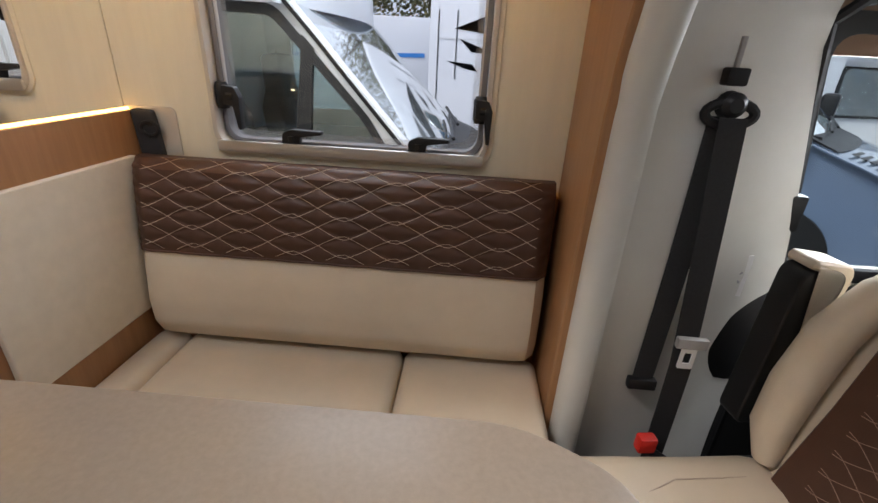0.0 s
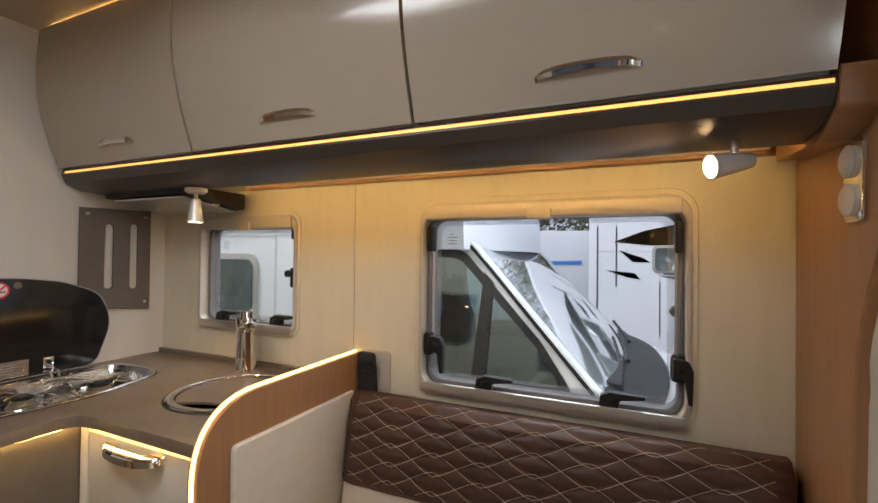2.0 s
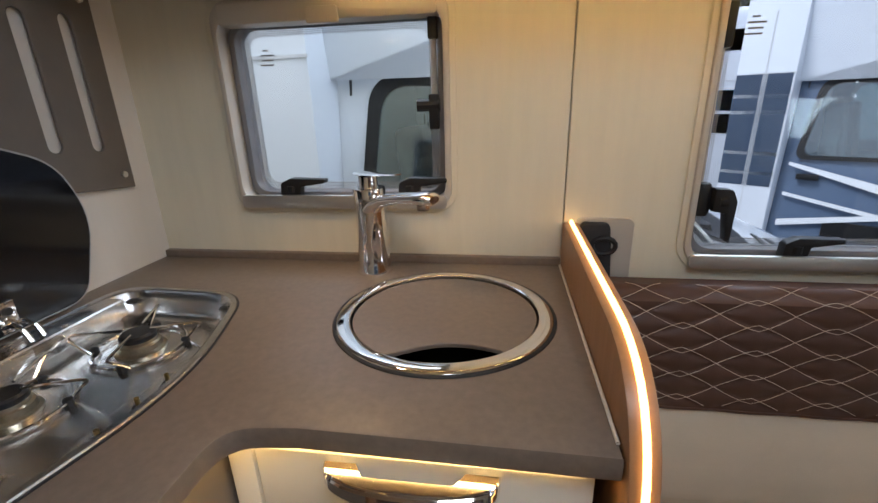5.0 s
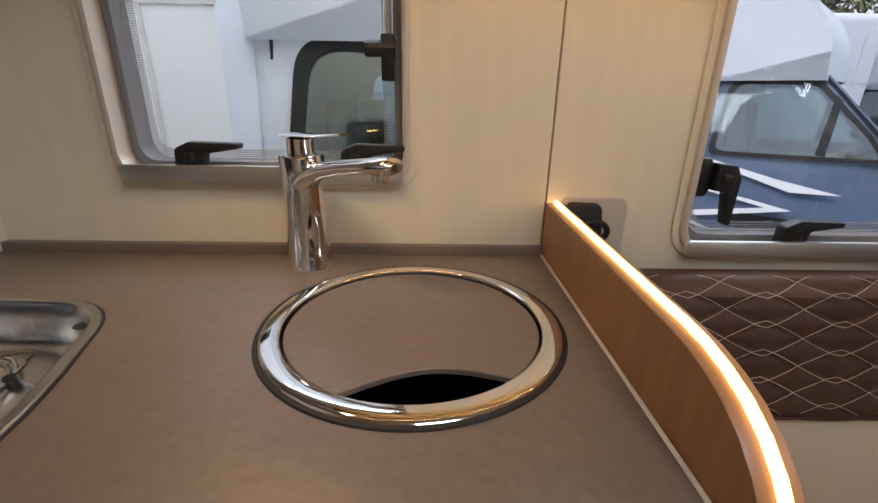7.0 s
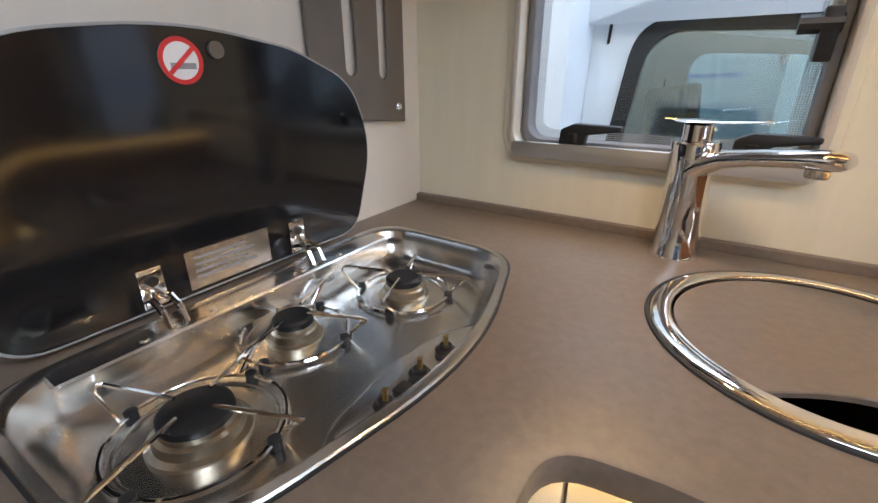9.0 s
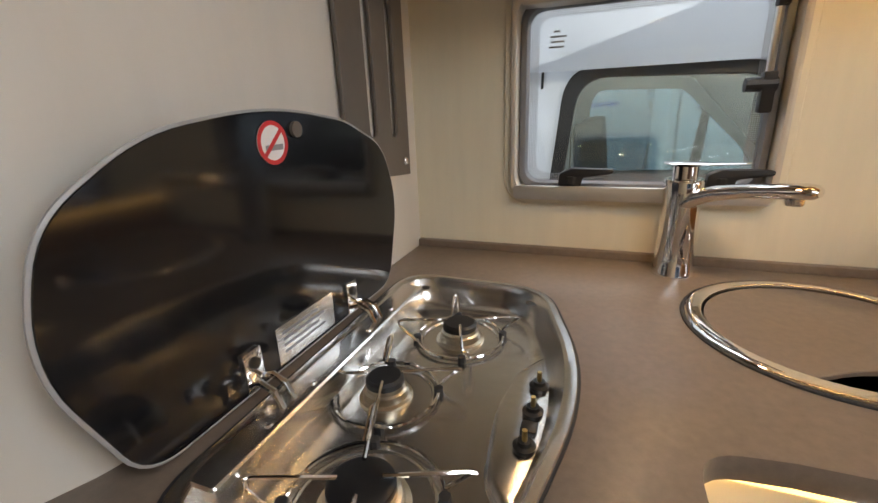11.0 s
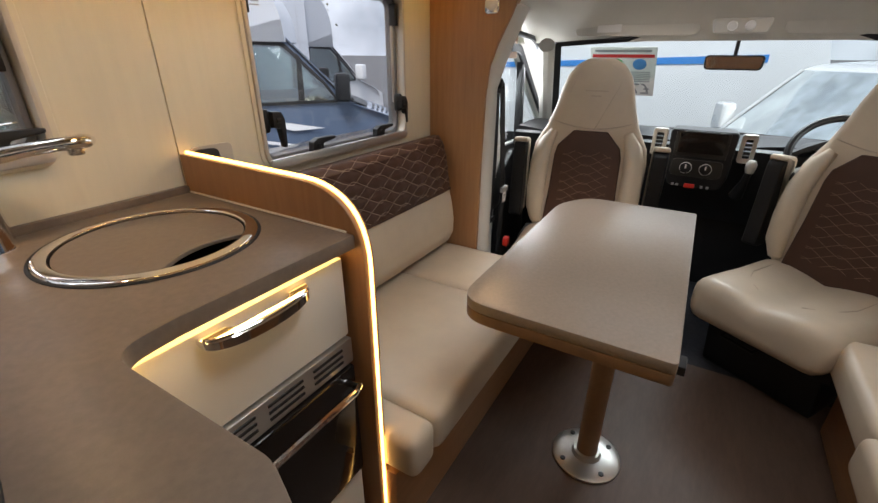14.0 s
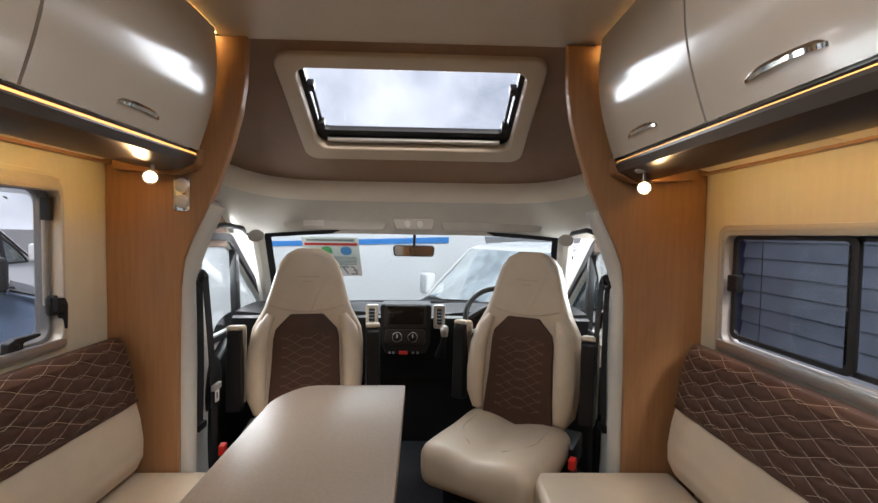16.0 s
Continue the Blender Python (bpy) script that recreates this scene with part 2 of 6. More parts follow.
def box(x0, x1, y0, y1, z0, z1, bevel=0.0, seg=2, bm=None):
    bm2 = bmesh.new()
    bmesh.ops.create_cube(bm2, size=1.0)
    for v in bm2.verts:
        v.co = Vector(((x0 + x1) / 2 + v.co.x * (x1 - x0), (y0 + y1) / 2 + v.co.y * (y1 - y0), (z0 + z1) / 2 + v.co.z * (z1 - z0)))
    if bevel:
        bmesh.ops.bevel(bm2, geom=bm2.edges[:], offset=bevel, segments=seg, affect='EDGES', profile=0.6)
    return merge(bm, bm2)


def merge(bm, bm2):
    if bm is None:
        return bm2
    me = bpy.data.meshes.new("tmp")
    bm2.to_mesh(me)
    bm2.free()
    bm.from_mesh(me)
    bpy.data.meshes.remove(me)
    return bm


def place(axis, u, v, w):
    """A point from two coordinates in a plane and one along its axis."""
    return Vector({"x": (w, u, v), "y": (u, w, v), "z": (u, v, w)}[axis])


def prism(outline, axis, a, b, bevel=0.0, seg=2, holes=(), bm=None):
    """A slab with an outline in the plane across an axis, from a to b, with holes."""
    bm2 = bmesh.new()
    edges = []
    for loop in (outline, *holes):
        vs = [bm2.verts.new(place(axis, u, v, a)) for u, v in loop]
        edges += [bm2.edges.new((vs[i], vs[(i + 1) % len(vs)])) for i in range(len(vs))]
    if holes:
        bmesh.ops.triangle_fill(bm2, use_beauty=True, edges=edges)
    else:
        bmesh.ops.contextual_create(bm2, geom=edges)
    got = bmesh.ops.extrude_face_region(bm2, geom=bm2.faces[:])
    shift = place(axis, 0, 0, b - a)
    for g in got["geom"]:
        if isinstance(g, bmesh.types.BMVert):
            g.co += shift
    bmesh.ops.recalc_face_normals(bm2, faces=bm2.faces)
    if bevel:
        k = {"x": 0, "y": 1, "z": 2}[axis]
        rim = [e for e in bm2.edges if abs(e.verts[0].co[k] - e.verts[1].co[k]) < 1e-6 and len(e.link_faces) == 2 and e.calc_face_angle(0) > 0.6]
        bmesh.ops.bevel(bm2, geom=rim, offset=bevel, segments=seg, affect='EDGES', profile=0.6)
    return merge(bm, bm2)


def rrect(x0, x1, y0, y1, r, n=6):
    pts = []
    for cx, cy, s in ((x1 - r, y1 - r, 0), (x0 + r, y1 - r, 90), (x0 + r, y0 + r, 180), (x1 - r, y0 + r, 270)):
        pts += [(cx + r * math.cos(radians(s + 90 * i / n)), cy + r * math.sin(radians(s + 90 * i / n))) for i in range(n + 1)]
    return pts


def circle(cx, cy, r, n=40, a0=0, a1=360):
    full = abs(a1 - a0) >= 360
    m = n if full else n + 1
    return [(cx + r * math.cos(radians(a0 + (a1 - a0) * i / n)), cy + r * math.sin(radians(a0 + (a1 - a0) * i / n))) for i in range(m)]


def rounded(points, n=6):
    """Round the corners of a polygon of (x, y, radius)."""
    out = []
    for i, (x, y, r) in enumerate(points):
        p, a, b = Vector((x, y)), Vector(points[i - 1][:2]), Vector(points[(i + 1) % len(points)][:2])
        if r <= 0:
            out.append((x, y))
            continue
        da, db = (a - p).normalized(), (b - p).normalized()
        half = max(0.05, da.angle(db) / 2)
        d = min(r / math.tan(half), 0.49 * (a - p).length, 0.49 * (b - p).length)
        s, e = p + da * d, p + db * d
        for k in range(n + 1):
            t = k / n
            q = s * (1 - t) ** 2 + p * 2 * t * (1 - t) + e * t * t
            out.append((q.x, q.y))
    return out


def tube(points, r, n=8, bm=None, closed=False, flat=None):
    """A round (or flattened) bar along a path."""
    bm2 = bmesh.new()
    pts = [Vector(p) for p in points]
    rings = []
    up = Vector((0, 0, 1))
    last = None
    for i, p in enumerate(pts):
        a = pts[i - 1] if (i > 0 or closed) else p
        b = pts[(i + 1) % len(pts)] if (i + 1 < len(pts) or closed) else p
        d = (b - a).normalized()
        if last is None:
            side = d.cross(up)
            if side.length < 0.05:
                side = d.cross(Vector((1, 0, 0)))
        else:
            side = last - d * last.dot(d)
        side.normalize()
        last = side
        other = side.cross(d)
        rr = r[i] if isinstance(r, (list, tuple)) else r
        f = flat or (1, 1)
        rings.append([bm2.verts.new(p + side * math.cos(2 * math.pi * k / n) * rr * f[0] + other * math.sin(2 * math.pi * k / n) * rr * f[1]) for k in range(n)])
    for i in range(len(rings) - (0 if closed else 1)):
        a, b = rings[i], rings[(i + 1) % len(rings)]
        for k in range(n):
            bm2.faces.new((a[k], a[(k + 1) % n], b[(k + 1) % n], b[k]))
    if not closed:
        bm2.faces.new(rings[0][::-1])
        bm2.faces.new(rings[-1])
    return merge(bm, bm2)


def lathe(profile, at, n=32, bm=None):
    """A turned shape: (radius, height) pairs round the vertical through at."""
    bm2 = bmesh.new()
    rings = []
    for r, h in profile:
        if r < 1e-5:
            rings.append([bm2.verts.new((at[0], at[1], at[2] + h))])
        else:
            rings.append([bm2.verts.new((at[0] + r * math.cos(2 * math.pi * k / n), at[1] + r * math.sin(2 * math.pi * k / n), at[2] + h)) for k in range(n)])
    for a, b in zip(rings, rings[1:]):
        for k in range(n):
            q = [a[k % len(a)], a[(k + 1) % len(a)], b[(k + 1) % len(b)], b[k % len(b)]]
            q = list(dict.fromkeys(q))
            if len(q) > 2:
                bm2.faces.new(q)
    return merge(bm, bm2)


def turned(bm, m):
    bmesh.ops.transform(bm, matrix=m, verts=bm.verts)
    return bm


def sheet(fn, nu, nv, thick=0.0, bm=None):
    """A grid surface fn(u, v) with u and v from 0 to 1, given thickness along its normals."""
    bm2 = bmesh.new()
    g = [[bm2.verts.new(fn(i / nu, j / nv)) for j in range(nv + 1)] for i in range(nu + 1)]
    for i in range(nu):
        for j in range(nv):
            bm2.faces.new((g[i][j], g[i + 1][j], g[i + 1][j + 1], g[i][j + 1]))
    bmesh.ops.recalc_face_normals(bm2, faces=bm2.faces)
    if thick:
        bmesh.ops.solidify(bm2, geom=bm2.faces[:], thickness=thick)
    return merge(bm, bm2)


def cushion(x0, x1, y0, y1, z0, z1, r=0.03, puff=0.012):
    """An upholstered block with soft edges and a slightly domed top."""
    bm = bmesh.new()
    bmesh.ops.create_cube(bm, size=1.0)
    for v in bm.verts:
        v.co = Vector(((x0 + x1) / 2 + v.co.x * (x1 - x0), (y0 + y1) / 2 + v.co.y * (y1 - y0), (z0 + z1) / 2 + v.co.z * (z1 - z0)))
    bmesh.ops.bevel(bm, geom=bm.edges[:], offset=r, segments=4, affect='EDGES', profile=0.5)
    bmesh.ops.subdivide_edges(bm, edges=[e for e in bm.edges if e.calc_length() > 0.1], cuts=5, use_grid_fill=True)
    for v in bm.verts:
        u, w = (v.co.x - x0) / (x1 - x0) * 2 - 1, (v.co.y - y0) / (y1 - y0) * 2 - 1
        if v.co.z > (z0 + z1) / 2:
            v.co.z += puff * max(0, 1 - u * u) * max(0, 1 - w * w)
    return bm

FLOOR, CEIL = 0.05, 1.966
YN, YS = 1.03, -1.11


# ---- large structure ----
W1 = (-0.650, 0.018, 0.918, 1.440)
W2 = (-1.548, -1.093, 1.031, 1.425)
W3 = (-0.95, 0.102, 0.908, 1.316)
FAR_BACK, NOSE = -3.1, 0.20

north_a = prism([(-0.8735, 0.0), (NOSE + 0.04, 0.0), (NOSE + 0.04, 2.0), (-0.8735, 2.0)], "y", YN, YN + 0.045, 0.0012, 1, [rrect(W1[0] + 0.006, W1[1] - 0.006, W1[2] + 0.008, W1[3] - 0.008, 0.05)])
prism([(FAR_BACK, 0.0), (-0.8755, 0.0), (-0.8755, 2.0), (FAR_BACK, 2.0)], "y", YN, YN + 0.045, 0.0012, 1, [rrect(W2[0] + 0.006, W2[1] - 0.006, W2[2] + 0.008, W2[3] - 0.008, 0.04)], north_a)
setting("wall_north", north_a, M["wall"], "cream textured wall board with two window openings")
setting("wall_south", prism([(FAR_BACK, 0.0), (NOSE + 0.04, 0.0), (NOSE + 0.04, 2.0), (FAR_BACK, 2.0)], "y", YS - 0.045, YS, 0.001, 1, [rrect(W3[0] + 0.012, W3[1] - 0.012, W3[2] + 0.012, W3[3] - 0.012, 0.035)]), M["wall"], "cream wall board with a wide sliding window")
setting("wall_rear", box(FAR_BACK - 0.04, FAR_BACK, YS, YN, 0, 2.0), M["wall"], "plain cream rear wall")
setting("floor", box(FAR_BACK, 0.36, YS, YN, FLOOR - 0.05, FLOOR), M["floor"], "brown wood-look vinyl floor")
setting("cab_floor", box(0.362, 1.7, YS, YN, FLOOR - 0.1, FLOOR - 0.006), M["mat"], "dark cab carpet floor")
VENT = (-1.02, -0.52, -0.35, 0.15)
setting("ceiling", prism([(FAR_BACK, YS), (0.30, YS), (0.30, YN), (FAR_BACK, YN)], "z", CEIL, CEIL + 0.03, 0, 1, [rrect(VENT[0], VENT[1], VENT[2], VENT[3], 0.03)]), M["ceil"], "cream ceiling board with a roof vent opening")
rv = thing("roof_vent", ((VENT[0] + VENT[1]) / 2, -0.1, CEIL), "clear roof vent in a white frame", "roof vent", kind="structure")
part("vent_frame", prism(rrect(VENT[0] - 0.04, VENT[1] + 0.04, VENT[2] - 0.04, VENT[3] + 0.04, 0.04), "z", CEIL - 0.012, CEIL - 0.001, 0.004, 2, [rrect(VENT[0], VENT[1], VENT[2], VENT[3], 0.03)]), M["white"], rv)
rvp = part("pane", prism(rrect(VENT[0] - 0.01, VENT[1] + 0.01, VENT[2] - 0.01, VENT[3] + 0.01, 0.03), "z", CEIL + 0.05, CEIL + 0.055), M["glass"], rv)
rvp.visible_shadow = False

# partition behind the hob, with a softly curved end
kw = prism(rounded([(-1.755, 1.03, 0), (-1.80, 1.03, 0), (-1.93, 0.40, 0), (-1.95, 0.20, 0.03), (-1.82, 0.19, 0.06), (-1.755, 0.33, 0.10)]), "z", FLOOR, CEIL)
setting("wall_kitchen", kw, M["kwall"], "smooth cream partition behind the hob")
post = thing("door_post", (-1.88, 0.13, FLOOR), "rounded pear wood door post beside the kitchen", "door post", kind="structure")
part("post_board", prism(rounded([(-1.83, 0.185, 0.01), (-1.83, 0.115, 0.02), (-1.95, 0.105, 0.02), (-1.95, 0.195, 0.01)]), "z", FLOOR, CEIL - 0.002), M["wood"], post)
# corridor beyond the kitchen
rear_room = setting("wall_bedroom", prism([(YS, FLOOR), (0.10, FLOOR), (0.10, CEIL), (YS, CEIL)], "x", -2.62, -2.60), M["wood"], "pear wood rear partition")


def pillar(side, name):
    s = 1 if side > 0 else -1
    wall = YN if side > 0 else -YS
    sh = 0.0 if side > 0 else 0.045
    prof = [(wall, FLOOR), (0.785 + sh, FLOOR), (0.785 + sh, 0.43), (0.782 + sh, 0.80), (0.776 + sh, 1.08), (0.762 + sh, 1.18), (0.735 + sh, 1.25), (0.690 + sh, 1.34), (0.635 + sh, 1.46), (0.590 + sh, 1.59), (0.560 + sh, 1.70), (0.545 + sh, 1.80), (0.538 + sh, 1.961), (0.64 + sh, 1.961), (0.64 + sh, CEIL), (wall, CEIL)]
    return setting(name, prism([(s * y, z) for y, z in prof], "x", NOSE, NOSE + 0.035, 0.008, 3), M["wood"], "curved pear wood pillar panel beside the cab")


pillar(1, "pillar_north")
pillar(-1, "pillar_south")

# overcab lining: slopes down to the cab header, with a skylight opening
SLX0, SLZ0, SLX1, SLZ1 = 0.24, 1.962, 0.96, 1.556


def slope(u, y, lift=0.0):
    """A point on the overcab slope: u metres down it, y across."""
    d = Vector((SLX1 - SLX0, 0, SLZ1 - SLZ0)).normalized()
    n = Vector((-d.z, 0, d.x))
    return Vector((SLX0, y, SLZ0)) + d * u + n * lift


SLOPE_LEN = math.hypot(SLX1 - SLX0, SLZ1 - SLZ0)
SLOPE_M = Matrix(((slope(1, 0) - slope(0, 0)).to_4d(), Vector((0, 1, 0, 0)), (slope(0, 0, 1) - slope(0, 0)).to_4d(), Vector((0, 0, 0, 1))))
SLOPE_M = SLOPE_M.transposed()
for i in range(3):
    SLOPE_M[3][i] = 0
    SLOPE_M[i][3] = (SLX0, 0, SLZ0)[i]
SKY_HOLE = rrect(0.085, 0.56, -0.49, 0.43, 0.05)
setting("overcab_lining", turned(prism([(-0.02, -1.02), (SLOPE_LEN, -1.02), (SLOPE_LEN, 0.98), (-0.02, 0.98)], "z", 0.0, 0.02, 0, 1, [SKY_HOLE]), SLOPE_M), M["overcab"], "brown felt overcab lining round the skylight")
for nm, y0, y1 in (("overcab_cheek_north", 0.975, 1.03), ("overcab_cheek_south", -1.07, -1.015)):
    setting(nm, prism([(0.236, 1.98), (0.236, 1.2), (1.0, 1.2), (1.0, 1.60)], "y", y0, y1), M["overcab"], "brown felt overcab side lining")

# cab header shelf, headliner and windscreen surround
hd = sheet(lambda u, v: Vector((0.985 - 0.22 * abs(2 * u - 1) ** 6 * 1.0 - 0.02 * math.sin(math.pi * v), 1.0 - 2.03 * u, 1.462 + 0.095 * v + 0.092 * abs(2 * u - 1) ** 6)), 40, 8, 0.02)
setting("cab_header", hd, M["header"], "cream padded shelf edge above the cab")
hl = sheet(lambda u, v: Vector((0.985 - 0.20 * abs(2 * u - 1) ** 6 * (1 - v) + 0.075 * v, 0.99 - 2.02 * u, 1.462 - 0.175 * v + 0.092 * abs(2 * u - 1) ** 6 * (1 - v))), 40, 8, 0.02)
setting("cab_headliner", hl, M["trim"], "grey beige moulded cab headliner")

# cab shell: lower sides, door apertures, scuttle and roof
CABN, CABS = 0.98, -1.04


def cab_side(name, y, s):
    hole = rounded([(0.72, 0.73, 0.03), (0.635, 1.26, 0.05), (1.04, 1.25, 0.10), (1.66, 0.74, 0.03)])
    bm = prism([(0.24, -0.05), (1.9, -0.05), (1.9, 0.70), (1.12, 1.42), (0.24, 1.42)], "y", y, y + s * 0.06, 0.006, 2, [hole])
    setting(name, bm, M["trim"], "grey beige cab door inner panel with its window aperture")
    f = prism(rounded([(0.70, 0.71, 0.03), (0.613, 1.28, 0.06), (1.05, 1.27, 0.10), (1.70, 0.72, 0.03)]), "y", y - s * 0.012, y + s * 0.008, 0.004, 2, [rounded([(0.745, 0.745, 0.03), (0.662, 1.24, 0.05), (1.03, 1.23, 0.09), (1.63, 0.75, 0.03)])])
    d = thing("cab_door_window", (1.0, y, 0.73), "cab door window in a black rubber seal", "cab window", kind="structure")
    part("seal", f, M["rubber"], d)
    part("quarter_bar", prism([(1.13, 0.73), (1.175, 0.73), (1.135, 1.15), (1.10, 1.18)], "y", y - s * 0.01, y + s * 0.03, 0.004), M["black"], d)
    g = part("pane", prism(rounded([(0.73, 0.735, 0.03), (0.647, 1.25, 0.05), (1.035, 1.24, 0.09), (1.65, 0.745, 0.03)]), "y", y + s * 0.03, y + s * 0.034), M["screen"], d)
    g.visible_shadow = False


cab_side("cab_side_north", CABN, 1)
cab_side("cab_side_south", CABS, -1)

ws = thing("windscreen", (1.3, -0.03, 0.8), "wide raked windscreen with a black border", "windscreen", kind="structure")


def wpt(u, v, out=0.0):
    """Windscreen surface: u across from north to south, v up."""
    bow = 0.16 * (1 - (2 * u - 1) ** 2)
    half = 0.93 - 0.16 * v
    return Vector((1.56 - 0.62 * v + bow + out, -0.022 + half * (1 - 2 * u), 0.80 + 0.50 * v - 0.035 * v * (2 * u - 1) ** 2))


g = part("pane", sheet(lambda u, v: wpt(u, v), 24, 8, 0.005), M["screen"], ws)
g.visible_shadow = False
for u0, u1, v0, v1 in ((0, 1, -0.03, 0.03), (0, 1, 0.985, 1.02), (-0.01, 0.018, 0, 1), (0.982, 1.01, 0, 1)):
    part("border", sheet(lambda u, v: wpt(u0 + (u1 - u0) * u, v0 + (v1 - v0) * v, -0.006), 24, 6, 0.006), M["black"], ws)
for s, u in ((1, -0.02), (-1, 1.02)):
    part("a_pillar_trim", tube([wpt(u, v / 8, -0.03) for v in range(-1, 9)], 0.040, 10), M["trim"], ws)


# ---- windows ----
def hinged_window(name, w, y, s, label, stays=True, catches=(), r=0.05):
    x0, x1, z0, z1 = w
    t = thing(name, ((x0 + x1) / 2, y, z0), label, "window", kind="structure")
    part("window_frame", prism(rrect(x0, x1, z0, z1, r), "y", y - s * 0.012, y + s * 0.05, 0.005, 2, [rrect(x0 + 0.012, x1 - 0.012, z0 + 0.016, z1 - 0.03, r * 0.8)]), M["frame"], t)
    part("window_flange", prism(rrect(x0 - 0.012, x1 + 0.012, z0 - 0.008, z1 + 0.014, r + 0.008), "y", y - s * 0.0045, y - s * 0.0004, 0.0015, 1, [rrect(x0 + 0.002, x1 - 0.002, z0 + 0.002, z1 - 0.002, r)]), M["wall"], t, "cream flange round the frame")
    part("window_sill", prism(rrect(x0 + 0.01, x1 - 0.01, z0 + 0.003, z0 + 0.03, 0.008), "y", y - s * 0.02, y - s * 0.010, 0.003), M["alu"], t, "satin aluminium lower rail")
    part("blind_cassette", prism(rrect(x0 + 0.02, x1 - 0.02, z1 - 0.044, z1 - 0.006, 0.006), "y", y - s * 0.017, y + s * 0.03, 0.004), M["frame"], t)
    part("blind_pull", prism(rrect((x0 + x1) / 2 - 0.03, (x0 + x1) / 2 + 0.03, z1 - 0.05, z1 - 0.022, 0.005), "y", y - s * 0.024, y - s * 0.012, 0.003), M["frame"], t)
    gx0, gx1, gz0, gz1 = x0 + 0.013, x1 - 0.013, z0 + 0.018, z1 - 0.032
    part("sash_seal", prism(rrect(gx0, gx1, gz0, gz1, r * 0.8), "y", y + s * 0.02, y + s * 0.06, 0.004, 2, [rrect(gx0 + 0.013, gx1 - 0.013, gz0 + 0.013, gz1 - 0.012, r * 0.7)]), M["sealgrey"], t, "grey rubber sash seal")
    p = part("pane", prism(rrect(gx0 + 0.004, gx1 - 0.004, gz0 + 0.004, gz1 - 0.004, r * 0.75), "y", y + s * 0.045, y + s * 0.05), M["glass"], t)
    p.visible_shadow = False
    f = part("dot_border", prism(rrect(gx0 + 0.012, gx1 - 0.012, gz0 + 0.012, gz1 - 0.012, r * 0.72), "y", y + s * 0.0425, y + s * 0.0440, 0, 1, [rrect(gx0 + 0.032, gx1 - 0.032, gz0 + 0.030, gz1 - 0.026, r * 0.55)]), M["frit"], t, "fine grey dot print round the pane")
    f.visible_shadow = False
    for k, (dx, w) in enumerate(((0.0, 0.012), (-0.006, 0.030), (-0.004, 0.024), (-0.008, 0.028))):
        part("pane_print", box(gx0 + 0.058 + dx, gx0 + 0.058 + dx + w, y + s * 0.0428 - 0.0004, y + s * 0.0428 + 0.0004, gz1 - 0.052 - k * 0.009, gz1 - 0.049 - k * 0.009), M["greyink"], t)
    for cx in catches:
        c = part("catch", catch_bm(cx, y, gz0 + 0.006, s), M["black"], t, "black plastic window catch")
    if stays:
        for sx, d in ((gx0 + 0.012, 1), (gx1 - 0.012, -1)):
            hz = gz0 + (gz1 - gz0) * 0.24
            part("stay_rod", tube([(sx, y + s * 0.03, hz), (sx, y + s * 0.03, gz1 - 0.05)], 0.006, 8), M["alu"], t)
            part("stay_bracket", box(sx - 0.008, sx + 0.008, y + s * 0.015 - 0.008, y + s * 0.015 + 0.02, gz1 - 0.10, gz1 - 0.03, 0.003), M["black"], t)
            k = part("stay_knob", lathe([(0, -0.03), (0.013, -0.03), (0.016, -0.02), (0.016, 0.02), (0.012, 0.03), (0, 0.03)], (sx, y + s * 0.01, hz), 12), M["black"], t)
            part("catch", turned(catch_bm(0, 0, 0, s), Matrix.Translation((sx + d * 0.012, y - s * 0.002, hz)) @ Matrix.Rotation(radians(90 * s), 4, 'Y')), M["black"], t, "black plastic window catch")
    return t


def catch_bm(cx, y, z, s):
    bm = prism(rounded([(cx - 0.024, z, 0), (cx + 0.018, z, 0), (cx + 0.022, z + 0.022, 0.006), (cx + 0.075, z + 0.030, 0.003), (cx + 0.076, z + 0.038, 0.003), (cx + 0.0, z + 0.040, 0.01), (cx - 0.022, z + 0.03, 0.01)]), "y", y - s * 0.014, y + s * 0.008, 0.003)
    return lathe([(0, -0.002), (0.012, -0.002), (0.012, 0.012), (0, 0.014)], (cx, y - s * 0.006, z + 0.012), 10, bm)


hinged_window("window_1", W1, YN, 1, "large hinged acrylic window with black catches", True, (-0.456, -0.149))
hinged_window("window_2", W2, YN, 1, "small hinged acrylic window above the worktop", False, (-1.428, -1.177), 0.04)
w2s = thing("window_stay", (-1.125, 1.045, 1.205), "slim aluminium window stay with a black knob", "window stay")
part("stay_rod", tube([(-1.127, 1.055, 1.215), (-1.127, 1.055, 1.375)], 0.006, 8), M["alu"], w2s)
part("stay_knob", tube([(-1.16, 1.05, 1.23), (-1.115, 1.05, 1.23)], 0.012, 10), M["black"], w2s)
part("stay_bracket", box(-1.137, -1.117, 1.04, 1.062, 1.185, 1.25, 0.004), M["black"], w2s)
part("stay_bracket", box(-1.135, -1.117, 1.04, 1.062, 1.345, 1.388, 0.004), M["black"], w2s)

